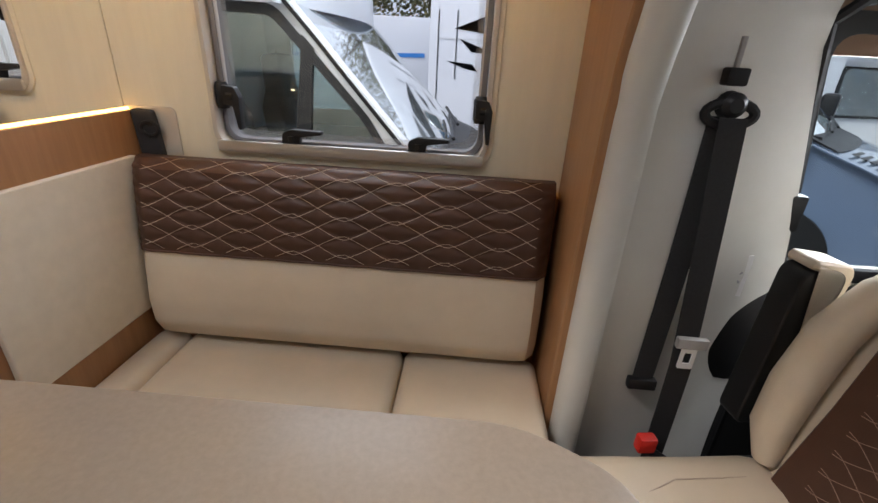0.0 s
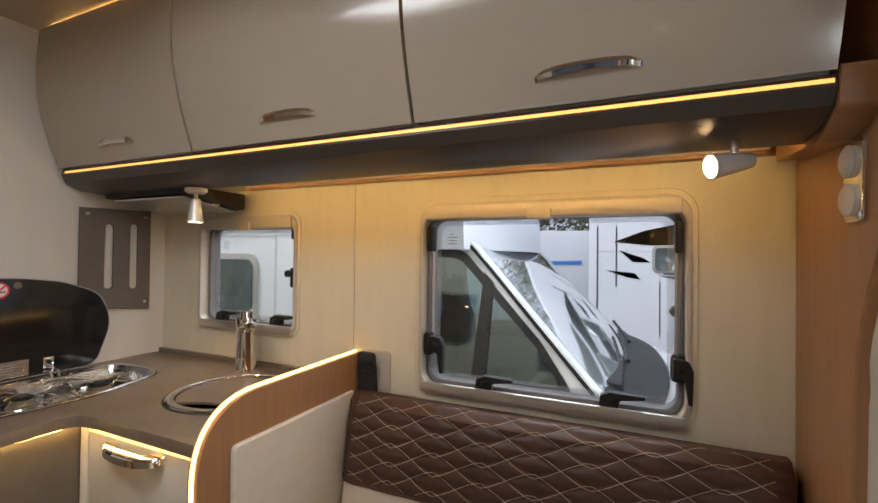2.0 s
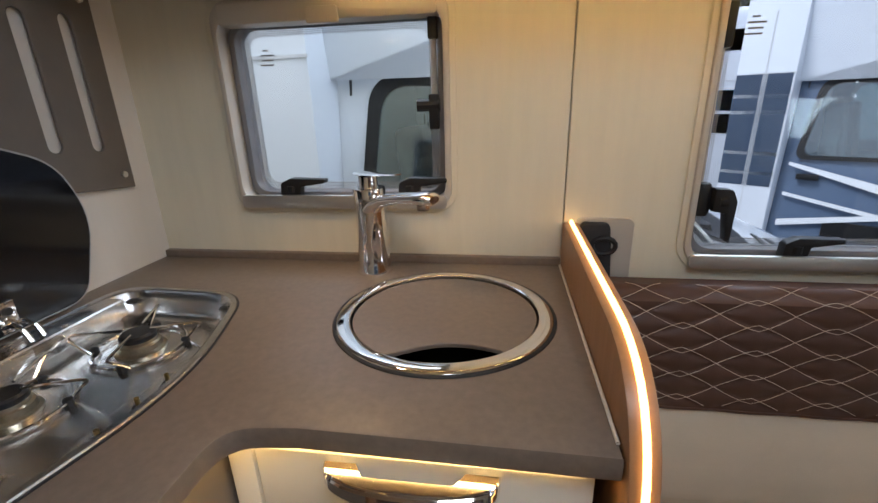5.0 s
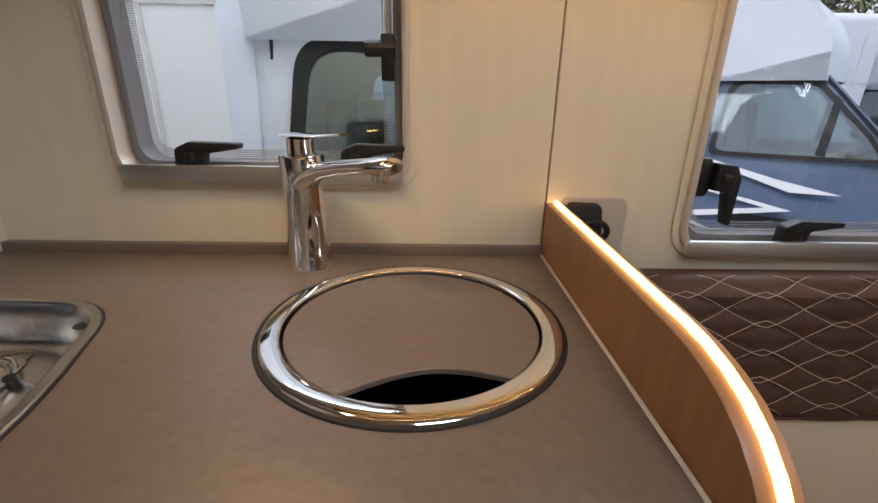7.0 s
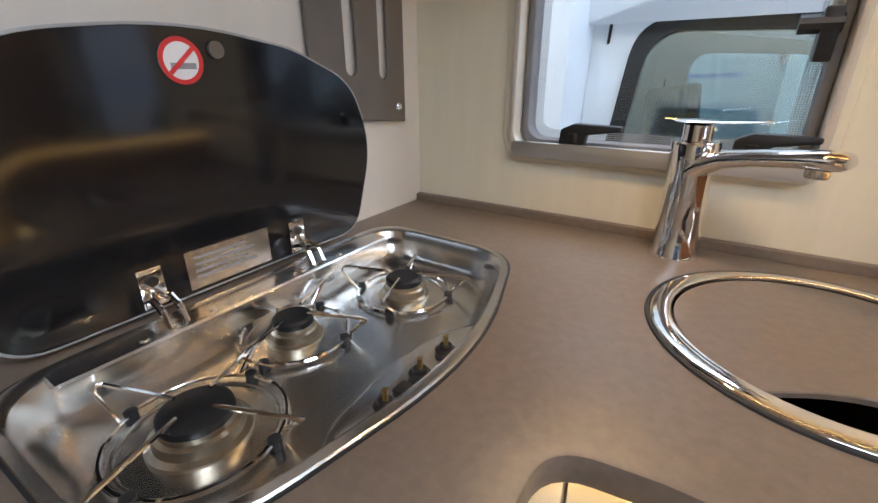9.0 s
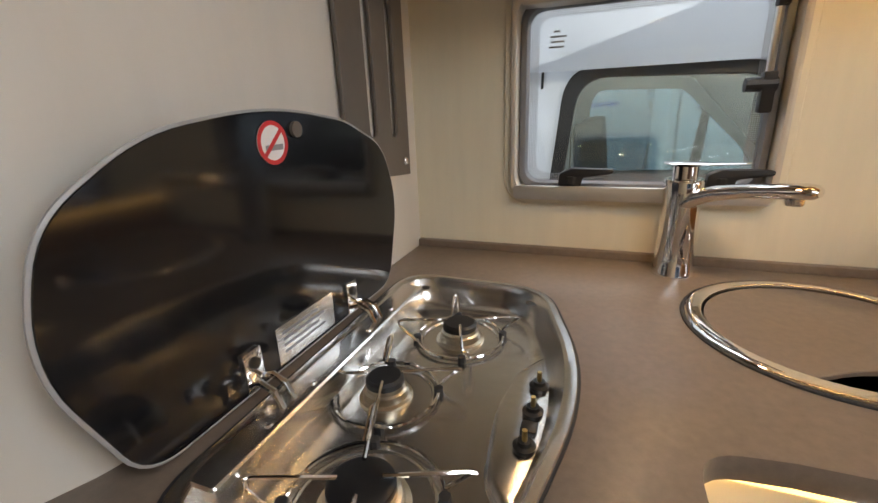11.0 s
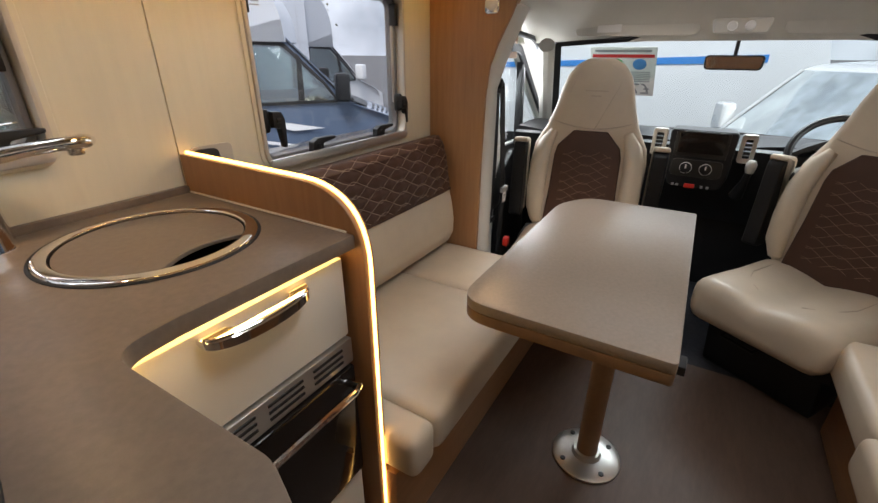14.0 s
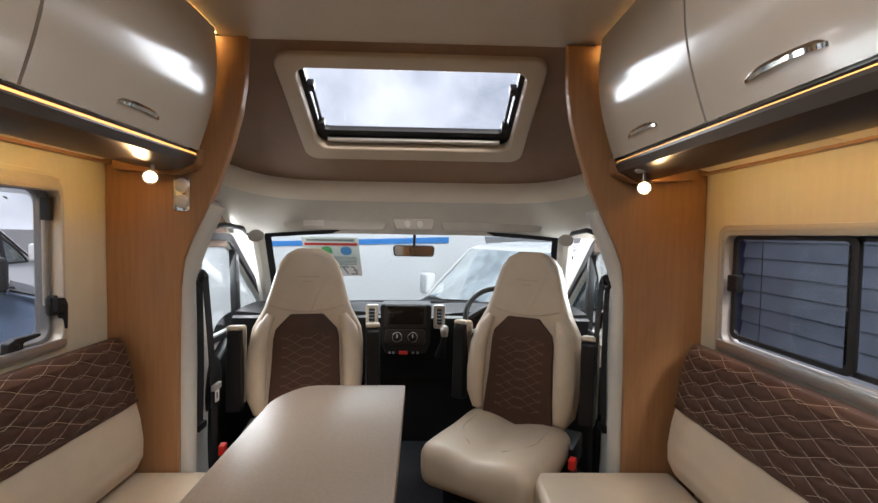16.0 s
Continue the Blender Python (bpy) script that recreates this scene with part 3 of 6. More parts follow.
w3 = thing("window_3", (-0.42, YS, 0.94), "wide sliding window with a dark frame", "window", kind="structure")
part("window_frame", prism(rrect(W3[0], W3[1], W3[2], W3[3], 0.03), "y", YS - 0.04, YS + 0.010, 0.004, 2, [rrect(W3[0] + 0.02, W3[1] - 0.02, W3[2] + 0.03, W3[3] - 0.02, 0.03)]), M["greyframe"], w3)
part("window_trim", prism(rrect(W3[0] - 0.012, W3[1] + 0.012, W3[2] - 0.012, W3[3] + 0.012, 0.035), "y", YS, YS + 0.012, 0.004, 2, [rrect(W3[0] + 0.004, W3[1] - 0.004, W3[2] + 0.004, W3[3] - 0.004, 0.03)]), M["frame"], w3)
for cx in (-0.06, -0.42, -0.62):
    part("blind_cord", tube([(cx, YS - 0.008, 0.955), (cx, YS - 0.008, 1.29)], 0.0012, 5), M["black"], w3)
part("window_sill", box(W3[0] + 0.01, W3[1] - 0.01, YS + 0.004, YS + 0.022, W3[2] + 0.003, W3[2] + 0.035, 0.004), M["alu"], w3, "aluminium sliding rail")
for xa, xb, dy in ((-0.345, 0.082, 0.0), (-0.93, -0.305, -0.012)):
    part("sash", prism(rrect(xa, xb, 0.950, 1.296, 0.025), "y", YS - 0.03 + dy, YS - 0.018 + dy, 0.003, 2, [rrect(xa + 0.02, xb - 0.018, 0.966, 1.282, 0.02)]), M["black"], w3)
    p = part("pane", prism(rrect(xa + 0.01, xb - 0.01, 0.958, 1.29, 0.02), "y", YS - 0.026 + dy, YS - 0.022 + dy), M["tint"], w3)
    p.visible_shadow = False
part("catch", box(0.025, 0.07, YS - 0.018, YS + 0.008, 1.11, 1.165, 0.006), M["black"], w3)

sk = thing("skylight", slope(0.37, -0.02), "large tilting skylight in a cream frame", "skylight", kind="structure")
part("skylight_frame", turned(prism(rrect(0.035, 0.625, -0.545, 0.485, 0.06), "z", -0.022, 0.03, 0.012, 3, [rrect(0.098, 0.545, -0.475, 0.415, 0.05)]), SLOPE_M), M["ceil"], sk)
part("sash", turned(prism(rrect(0.090, 0.555, -0.483, 0.423, 0.045), "z", 0.03, 0.06, 0.004, 2, [rrect(0.108, 0.478, -0.455, 0.395, 0.04)]), SLOPE_M), M["black"], sk)
part("rail", turned(tube([(0.522, -0.43, 0.014), (0.522, 0.37, 0.014)], 0.012, 8), SLOPE_M), M["alu"], sk)
for yy in (-0.438, 0.378):
    part("stay_rod", turned(tube([(0.20, yy, 0.03), (0.44, yy, 0.02)], 0.007, 8), SLOPE_M), M["black"], sk)
    for uu in (0.21, 0.42):
        part("stay_knob", turned(box(uu - 0.018, uu + 0.018, yy - 0.014, yy + 0.014, 0.0, 0.035, 0.005), SLOPE_M), M["black"], sk)
p = part("pane", turned(prism(rrect(0.10, 0.485, -0.462, 0.402, 0.04), "z", 0.042, 0.046), SLOPE_M), M["glass"], sk)
p.visible_shadow = False


# ---- kitchen ----
TOP = 0.92
CT = rounded([(-1.753, 1.012, 0), (-0.877, 1.012, 0), (-0.877, 0.512, 0), (-1.20, 0.516, 0.02), (-1.276, 0.508, 0.07), (-1.274, 0.25, 0.06), (-1.308, 0.170, 0.05), (-1.70, 0.175, 0.04), (-1.815, 0.205, 0.05), (-1.80, 0.30, 0.01), (-1.753, 0.36, 0)])
HOB = rounded([(-1.684, 0.290, 0.07), (-1.694, 0.834, 0.06), (-1.446, 0.824, 0.10), (-1.371, 0.575, 0.45), (-1.426, 0.296, 0.12)], 8)
SINK = (-1.080, 0.785, 0.166)
wt = thing("worktop", (-1.3, 0.7, TOP - 0.03), "L-shaped taupe laminate worktop with a rounded inner corner", "worktop")
part("worktop_slab", prism(CT, "z", TOP - 0.028, TOP, 0.004, 2, [[(x, y) for x, y in HOB], circle(SINK[0], SINK[1], SINK[2] - 0.018)]), M["top"], wt)
part("upstand", box(-1.753, -0.877, 1.013, YN - 0.001, TOP - 0.02, TOP + 0.014, 0.003), M["top"], wt)
for run in ([(-0.90, 0.530), (-1.20, 0.532), (-1.258, 0.530), (-1.292, 0.508), (-1.294, 0.30)], [(-1.42, 0.2005), (-1.70, 0.2015)]):
    part("led_strip", tube([(a, b, TOP - 0.0305) for a, b in run], 0.0024, 6), M["ledlow"], wt, "warm light strip under the worktop edge")


def bow_bar(base, side, f, width, high, deep, drop, power=2.4):
    """A bowed bar of flat section: side is its length, f points out from the door."""
    bm = bmesh.new()
    rows = []
    n = 20
    for i in range(n + 1):
        a = -1 + 2 * i / n
        bow = 1 - abs(a) ** power
        c = base + side * (a * width / 2) + f * (deep * bow + 0.003) + Vector((0, 0, -drop * (1 - a * a)))
        h = high * (0.94 + 0.06 * (1 - a * a))
        ring = [c + f * 0.004 + Vector((0, 0, h)), c + f * 0.007, c + f * 0.004 - Vector((0, 0, h)), c - f * 0.003 - Vector((0, 0, h * 0.9)), c - f * 0.003 + Vector((0, 0, h * 0.9))]
        rows.append([bm.verts.new(q) for q in ring])
    for a, b in zip(rows, rows[1:]):
        for k in range(5):
            bm.faces.new((a[k], a[(k + 1) % 5], b[(k + 1) % 5], b[k]))
    bm.faces.new(rows[0])
    bm.faces.new(rows[-1][::-1])
    return bm


def arc_handle(parent, cx, y, z, width, name="handle"):
    """A wide chrome crescent handle: a flat web with a finger recess behind a bowed front lip."""
    w, deep = width / 2, 0.036
    front = [(cx + w * math.sin(radians(a)), y - 0.002 - deep * (math.cos(radians(a)) ** 0.8 if abs(a) < 89 else 0.0)) for a in range(-90, 91, 9)]
    notch = rounded([(cx + w * 0.62, y - 0.0015, 0), (cx + w * 0.50, y - 0.019, 0.006), (cx - w * 0.50, y - 0.019, 0.006), (cx - w * 0.62, y - 0.0015, 0)], 4)
    part(name, prism(front + notch, "z", z - 0.001, z + 0.006, 0.0015, 1), M["chrome"], parent, "chrome crescent handle with a finger recess")
    rows = []
    bm = bmesh.new()
    for k, (px, py) in enumerate(front):
        e = math.sin(math.pi * k / (len(front) - 1)) ** 0.5
        rows.append([bm.verts.new(q) for q in ((px, py + 0.003, z + 0.005), (px, py - 0.003 * e, z + 0.001), (px, py - 0.003 * e, z - 0.004 - 0.010 * e), (px, py + 0.003, z - 0.004 - 0.010 * e))])
    for a, b in zip(rows, rows[1:]):
        for k in range(4):
            bm.faces.new((a[k], a[(k + 1) % 4], b[(k + 1) % 4], b[k]))
    bm.faces.new(rows[0])
    bm.faces.new(rows[-1][::-1])
    part("handle_lip", bm, M["chrome"], parent)


DFY = 0.53
base = thing("kitchen_base_unit", (-1.07, 0.75, FLOOR), "ivory base unit with a drawer under the sink", "cabinet")
part("body", box(-1.285, -0.89, DFY + 0.02, YN - 0.002, FLOOR, 0.760, 0.002), M["white"], base)
part("front_rail", box(-1.285, -0.89, DFY + 0.02, DFY + 0.032, 0.761, TOP - 0.029, 0.001), M["white"], base)
dr = part("drawer_front", box(-1.262, -0.895, DFY, DFY + 0.019, 0.708, 0.876, 0.004), M["white"], base)
arc_handle(base, -1.083, DFY, 0.864, 0.190)
part("filler_strip", box(-1.296, -1.265, DFY, DFY + 0.02, FLOOR, TOP - 0.03, 0.002), M["white"], base)
part("lower_flap", box(-1.262, -0.895, DFY, DFY + 0.019, FLOOR + 0.09, 0.335, 0.004), M["white"], base)
part("plinth", box(-1.262, -0.895, DFY + 0.015, DFY + 0.02, FLOOR, FLOOR + 0.085), M["wood_x"], base)
ov = thing("oven", (-1.08, DFY, 0.34), "built-in oven with a black glass door and steel vent panel", "oven")
part("vent_panel", box(-1.262, -0.895, DFY - 0.006, DFY + 0.018, 0.645, 0.702, 0.003), M["alu"], ov)
for i in range(3):
    for xo in (-1.20, -1.10, -1.0):
        part("vent_slot", box(xo, xo + 0.075, DFY - 0.0085, DFY - 0.005, 0.690 - i * 0.014 - 0.003, 0.690 - i * 0.014 + 0.002, 0), M["black"], ov)
od = part("door", box(-1.258, -0.899, DFY - 0.012, DFY + 0.018, 0.345, 0.640, 0.005), M["darkglass"], ov)
part("door_handle", tube([(-1.235, DFY - 0.012, 0.612), (-1.235, DFY - 0.045, 0.618), (-1.215, DFY - 0.05, 0.618), (-0.945, DFY - 0.05, 0.618), (-0.925, DFY - 0.045, 0.618), (-0.925, DFY - 0.012, 0.612)], 0.007, 8), M["chrome"], ov)

peninsula = thing("drawer_unit", (-1.52, 0.35, FLOOR), "peninsula drawer unit with ivory fronts and rounded wood corner", "cabinet")
part("body", box(-1.74, -1.345, 0.215, 1.0, FLOOR, 0.855), M["plate"], peninsula)
part("front_rail", box(-1.74, -1.345, 0.215, 0.235, 0.856, TOP - 0.029), M["white"], peninsula)
part("side_panel", box(-1.344, -1.300, 0.27, 0.56, FLOOR, TOP - 0.029, 0.002), M["plate"], peninsula, "taupe side panel")
part("corner_post", prism(rounded([(-1.36, 0.185, 0.01), (-1.285, 0.185, 0.045), (-1.285, 0.268, 0.01), (-1.36, 0.268, 0)]), "z", FLOOR, TOP - 0.029), M["wood"], peninsula, "rounded pear wood corner post")
for za, zb in ((0.72, 0.875), (0.53, 0.715), (0.34, 0.525), (FLOOR + 0.08, 0.335)):
    part("drawer_front", box(-1.735, -1.365, 0.190, 0.213, za, zb, 0.004), M["white"], peninsula)
    arc_handle(peninsula, -1.56, 0.190, zb - 0.045, 0.165)

div = thing("kitchen_divider", (-0.87, 0.75, FLOOR), "pear wood divider panel with a glowing curved edge", "divider panel")
DP = rounded([(YN - 0.002, FLOOR, 0), (0.494, FLOOR, 0), (0.494, 1.000, 0.15), (YN - 0.002, 1.005, 0)], 10)
part("panel", prism(DP, "x", -0.875, -0.846, 0.003), M["wood"], div)
edge_path = [(-0.860, y - 0.001 if z < 0.99 else y, z + (0.001 if z > 0.9 else 0)) for y, z in DP[2:-1]]
edge_path = [(-0.860, 0.4935, FLOOR + 0.02), (-0.860, 0.4935, 0.5)] + edge_path + [(-0.860, YN - 0.006, 1.006)]
part("led_strip", tube(edge_path, 0.0058, 8, flat=(1, 0.6)), M["led"], div, "warm glowing light strip along the edge")
part("pad", prism(rrect(0.565, 0.985, 0.515, 0.905, 0.012), "x", -0.846, -0.830, 0.006, 3), M["felt"], div, "cream padded panel")

part("sealant", tube([(-0.8785, 0.530, TOP + 0.0012), (-0.8785, 1.010, TOP + 0.0012)], 0.0022, 6), M["white"], wt, "thin white sealant line")

# sink with its lid
sx, sy, sr = SINK
sink = thing("sink", (sx, sy, TOP - 0.15), "round sink with a chrome rim and a taupe lid half open", "sink")
part("rim", lathe([(sr - 0.021, -0.004), (sr - 0.021, 0.004), (sr - 0.0195, 0.0058), (sr - 0.0185, 0.0062), (sr - 0.003, 0.0046), (sr - 0.001, 0.0040), (sr + 0.001, 0.002), (sr + 0.001, 0.0)], (sx, sy, TOP), 72), M["chrome"], sink, "polished chrome rim")
part("gasket", lathe([(sr + 0.001, 0.0), (sr + 0.001, 0.003), (sr + 0.005, 0.002), (sr + 0.006, 0.0)], (sx, sy, TOP), 72), M["rubber"], sink)
# bowl darkness under the lid is put into its colour
part("bowl", lathe([(sr - 0.021, 0.0), (sr - 0.022, -0.02), (sr - 0.03, -0.11), (sr - 0.06, -0.13), (0.0, -0.135)], (sx, sy, TOP), 48), M["bowl_shade"], sink)
lid_r = sr - 0.024
a0, a1 = radians(-47), radians(244)
lid_arc = [(sx + lid_r * math.cos(a0 + (a1 - a0) * k / 60), sy + lid_r * math.sin(a0 + (a1 - a0) * k / 60)) for k in range(61)]
(xa, ya), (xb, yb) = lid_arc[-1], lid_arc[0]
inner_arc = [(xa + (xb - xa) * k / 14, ya + (yb - ya) * k / 14 + 0.026 * math.sin(math.pi * k / 14)) for k in range(1, 14)]
part("lid", prism(lid_arc + inner_arc, "z", TOP - 0.006, TOP + 0.001, 0.001, 1), M["top"], sink, "taupe laminate lid")

# tap
TAP = Vector((-1.243, 0.962, TOP))
tap = thing("tap", tuple(TAP), "chrome single-lever mixer tap beside the sink", "tap")
part("body", lathe([(0, 0.0), (0.0345, 0.0), (0.0345, 0.003), (0.0325, 0.008), (0.0298, 0.06), (0.0285, 0.115), (0.0300, 0.140), (0.0312, 0.163), (0.0302, 0.1665), (0, 0.1665)], tuple(TAP), 36), M["chrome"], tap)
td = Vector((0.78, -0.625, 0)).normalized()
up = Vector((0, 0, 1))
part("spout", tube([TAP + td * 0.004 + up * 0.122, TAP + td * 0.026 + up * 0.139, TAP + td * 0.055 + up * 0.1505, TAP + td * 0.095 + up * 0.158, TAP + td * 0.135 + up * 0.1635, TAP + td * 0.166 + up * 0.167, TAP + td * 0.178 + up * 0.1675, TAP + td * 0.183 + up * 0.1675], [0.024, 0.0215, 0.0185, 0.0165, 0.0165, 0.0175, 0.0150, 0.009], 18, flat=(1.15, 0.66)), M["chrome"], tap)
part("aerator", lathe([(0, 0), (0.0105, 0), (0.0115, 0.003), (0.0115, 0.018), (0, 0.018)], tuple(TAP + td * 0.156 + up * 0.147), 20), M["steel"], tap)
part("collar", lathe([(0, 0.1668), (0.0185, 0.1668), (0.0185, 0.188), (0, 0.190)], tuple(TAP), 28), M["chrome"], tap)
part("lever", tube([TAP - td * 0.034 + up * 0.1915, TAP - td * 0.024 + up * 0.1915, TAP + up * 0.192, TAP + td * 0.035 + up * 0.1935, TAP + td * 0.075 + up * 0.197, TAP + td * 0.092 + up * 0.199], [0.010, 0.019, 0.0215, 0.015, 0.0115, 0.008], 16, flat=(1.0, 0.17)), M["chrome"], tap)

# ---- hob ----
hob = thing("hob", (-1.51, 0.53, TOP - 0.03), "three-burner steel gas hob with an upright black glass lid", "hob")


def scaled(loop, k, cx=-1.535, cy=0.56):
    return [(cx + (x - cx) * (1 - k / 0.14), cy + (y - cy) * (1 - k / 0.28)) for x, y in loop]


def ring_stack(levels, bm=None):
    bm2 = bmesh.new()
    rows = [[bm2.verts.new((x, y, z)) for x, y in loop] for loop, z in levels]
    n = len(rows[0])
    for a, b in zip(rows, rows[1:]):
        for k in range(n):
            bm2.faces.new((a[k], a[(k + 1) % n], b[(k + 1) % n], b[k]))
    bm2.faces.new(rows[-1])
    return merge(bm, bm2)


part("tray", ring_stack([(scaled(HOB, -0.006), TOP + 0.001), (scaled(HOB, -0.004), TOP + 0.004), (scaled(HOB, 0.004), TOP + 0.004), (scaled(HOB, 0.008), TOP + 0.001), (scaled(HOB, 0.013), TOP - 0.014), (scaled(HOB, 0.020), TOP - 0.032), (scaled(HOB, 0.028), TOP - 0.041), (scaled(HOB, 0.040), TOP - 0.044)]), M["steel"], hob)
part("rim_gasket", prism(scaled(HOB, -0.008), "z", TOP + 0.0003, TOP + 0.002, 0, 1, [scaled(HOB, -0.004)]), M["rubber"], hob)
HZ = TOP - 0.044
BURN = ((-1.557, 0.706, 0.0255, 0.065), (-1.602, 0.547, 0.0235, 0.065), (-1.549, 0.398, 0.031, 0.073))
for bx, by, br, ring in BURN:
    bu = part("burner", lathe([(br * 1.42, 0), (br * 1.40, 0.003), (br * 1.22, 0.005), (br * 1.15, 0.013), (br * 1.02, 0.015), (br * 1.0, 0.020), (0, 0.020)], (bx, by, HZ), 32), M["burner"], hob)
    part("burner_cap", lathe([(br * 1.0, 0.020), (br * 1.02, 0.022), (br * 1.0, 0.027), (br * 0.85, 0.030), (0, 0.030)], (bx, by, HZ), 32), M["black"], hob, "black enamel burner cap")
    part("dish_ring", tube([(bx + ring * 0.9 * math.cos(a * math.pi / 20), by + ring * 0.9 * math.sin(a * math.pi / 20), HZ + 0.001) for a in range(40)], 0.0022, 6, closed=True), M["steel"], hob)
    part("pan_ring", tube([(bx + ring * math.cos(a * math.pi / 20), by + ring * math.sin(a * math.pi / 20), HZ + 0.006) for a in range(40)], 0.0024, 6, closed=True), M["chrome"], hob)
    for k in range(4):
        a = k * math.pi / 2 + 0.35
        d = Vector((math.cos(a), math.sin(a), 0))
        c = Vector((bx, by, HZ))
        e = Vector((-math.sin(a), math.cos(a), 0))
        part("pan_support", tube([c + d * ring + e * 0.012 + Vector((0, 0, 0.006)), c + d * (ring + 0.026) + e * 0.006 + Vector((0, 0, 0.030)), c + d * (ring + 0.028) + Vector((0, 0, 0.034)), c + d * (ring + 0.02) + Vector((0, 0, 0.036)), c + d * 0.020 + Vector((0, 0, 0.034))], 0.0022, 6), M["chrome"], hob)
        part("foot", lathe([(0, 0), (0.006, 0), (0.006, 0.01), (0, 0.012)], tuple(c + d * ring), 8), M["rubber"], hob)
panel = rounded([(-1.424, 0.692, 0.008), (-1.398, 0.555, 0.30), (-1.420, 0.405, 0.008), (-1.456, 0.455, 0.06), (-1.468, 0.560, 0.2), (-1.456, 0.640, 0.06)])
part("control_panel", ring_stack([(panel, HZ - 0.001), ([(-1.428 + (x + 1.428) * 0.93, 0.55 + (y - 0.55) * 0.96) for x, y in panel], HZ + 0.006), ([(-1.428 + (x + 1.428) * 0.78, 0.55 + (y - 0.55) * 0.9) for x, y in panel], HZ + 0.008)]), M["steel"], hob)
for kx, ky in ((-1.424, 0.606), (-1.424, 0.557), (-1.424, 0.502)):
    kn = part("control_spindle", lathe([(0, 0), (0.0115, 0), (0.012, 0.006), (0.008, 0.008), (0.007, 0.012), (0, 0.012)], (kx, ky, HZ + 0.007), 20), M["knob"], hob)
    part("spindle_pin", lathe([(0, 0.010), (0.0028, 0.010), (0.0028, 0.024), (0, 0.024)], (kx, ky, HZ + 0.007), 10), M["brass"], hob)
part("hinge_ledge", box(-1.686, -1.648, 0.335, 0.785, TOP - 0.030, TOP + 0.0035, 0.006, 3), M["steel"], hob)
for yy in (0.414, 0.486, 0.614, 0.684):
    part("screw", lathe([(0, 0), (0.005, 0), (0.004, 0.002), (0, 0.0025)], (-1.660, yy, TOP + 0.0035), 10), M["chrome"], hob)
for xx, yy in ((-1.655, 0.806), (-1.462, 0.792)):
    part("screw_recess", lathe([(0.010, 0.0), (0.006, 0.001), (0, 0.001)], (xx, yy, TOP - 0.010), 12), M["knob"], hob)
part("ignition_button", box(-1.433, -1.415, 0.522, 0.540, HZ + 0.006, HZ + 0.013, 0.002), M["knob"], hob)

# lid
LX = -1.712
LID = rounded([(0.325, TOP + 0.008, 0.05), (0.775, TOP + 0.008, 0.05), (0.822, 1.065, 0.16), (0.785, 1.160, 0.09), (0.68, 1.202, 0.2), (0.535, 1.222, 0.6), (0.39, 1.202, 0.2), (0.305, 1.150, 0.09), (0.278, 1.06, 0.14)], 6)
lid = part("glass_lid", turned(prism(LID, "x", 0.0, 0.006, 0.0015, 1), Matrix.Translation((LX, 0, 0))), M["lid"], hob, "black toughened glass lid with a curved top")
part("lid_edge", tube([(LX + 0.003, y, z) for y, z in LID], 0.0026, 6, closed=True), M["greyframe"], hob)
for hy in (0.450, 0.648):
    h = part("hinge", box(LX + 0.006, LX + 0.010, hy - 0.013, hy + 0.013, TOP + 0.012, TOP + 0.058, 0.0015), M["chrome"], hob, "chrome hinge")
    part("hinge_bolt", turned(lathe([(0, 0), (0.007, 0), (0.006, 0.004), (0, 0.005)], (0, 0, 0), 12), Matrix.Translation((LX + 0.010, hy, TOP + 0.044)) @ Matrix.Rotation(radians(90), 4, 'Y')), M["knob"], hob)
    for dy in (-0.009, 0.009):
        part("hinge_arm", tube([(LX + 0.010, hy + dy, TOP + 0.022), (LX + 0.024, hy + dy, TOP + 0.027), (LX + 0.040, hy + dy, TOP + 0.020), (LX + 0.048, hy + dy, TOP + 0.002)], 0.004, 8), M["chrome"], hob)
part("warning_label", box(LX + 0.0065, LX + 0.0072, 0.490, 0.602, TOP + 0.014, TOP + 0.061), M["steel"], hob, "silver warning label")
for i in range(4):
    part("label_line", box(LX + 0.0072, LX + 0.0076, 0.500, 0.58 - 0.012 * (i % 2), TOP + 0.026 + i * 0.008, TOP + 0.029 + i * 0.008), M["greyink"], hob)


def disc_x(x, y, z, r, thick, n=32, hole=0.0):
    return prism(circle(y, z, r, n), "x", x, x + thick, 0, 1, [circle(y, z, hole, n)] if hole else [])


sign = part("sign_disc", disc_x(LX + 0.0063, 0.533, 1.184, 0.023, 0.0008), M["paper"], hob, "round red no-burn warning sticker")
part("sign_ring", disc_x(LX + 0.0072, 0.533, 1.184, 0.0232, 0.0006, 32, 0.0185), M["redsign"], hob)
part("sign_bar", turned(box(-0.0003, 0.0003, -0.018, 0.018, -0.0022, 0.0022), Matrix.Translation((LX + 0.0076, 0.533, 1.184)) @ Matrix.Rotation(radians(42), 4, 'X')), M["redsign"], hob)
part("sign_mark", box(LX + 0.0072, LX + 0.0075, 0.521, 0.548, 1.176, 1.182), M["greyink"], hob)
part("lid_stop", disc_x(LX + 0.006, 0.573, 1.196, 0.009, 0.004, 16), M["plate"], hob)

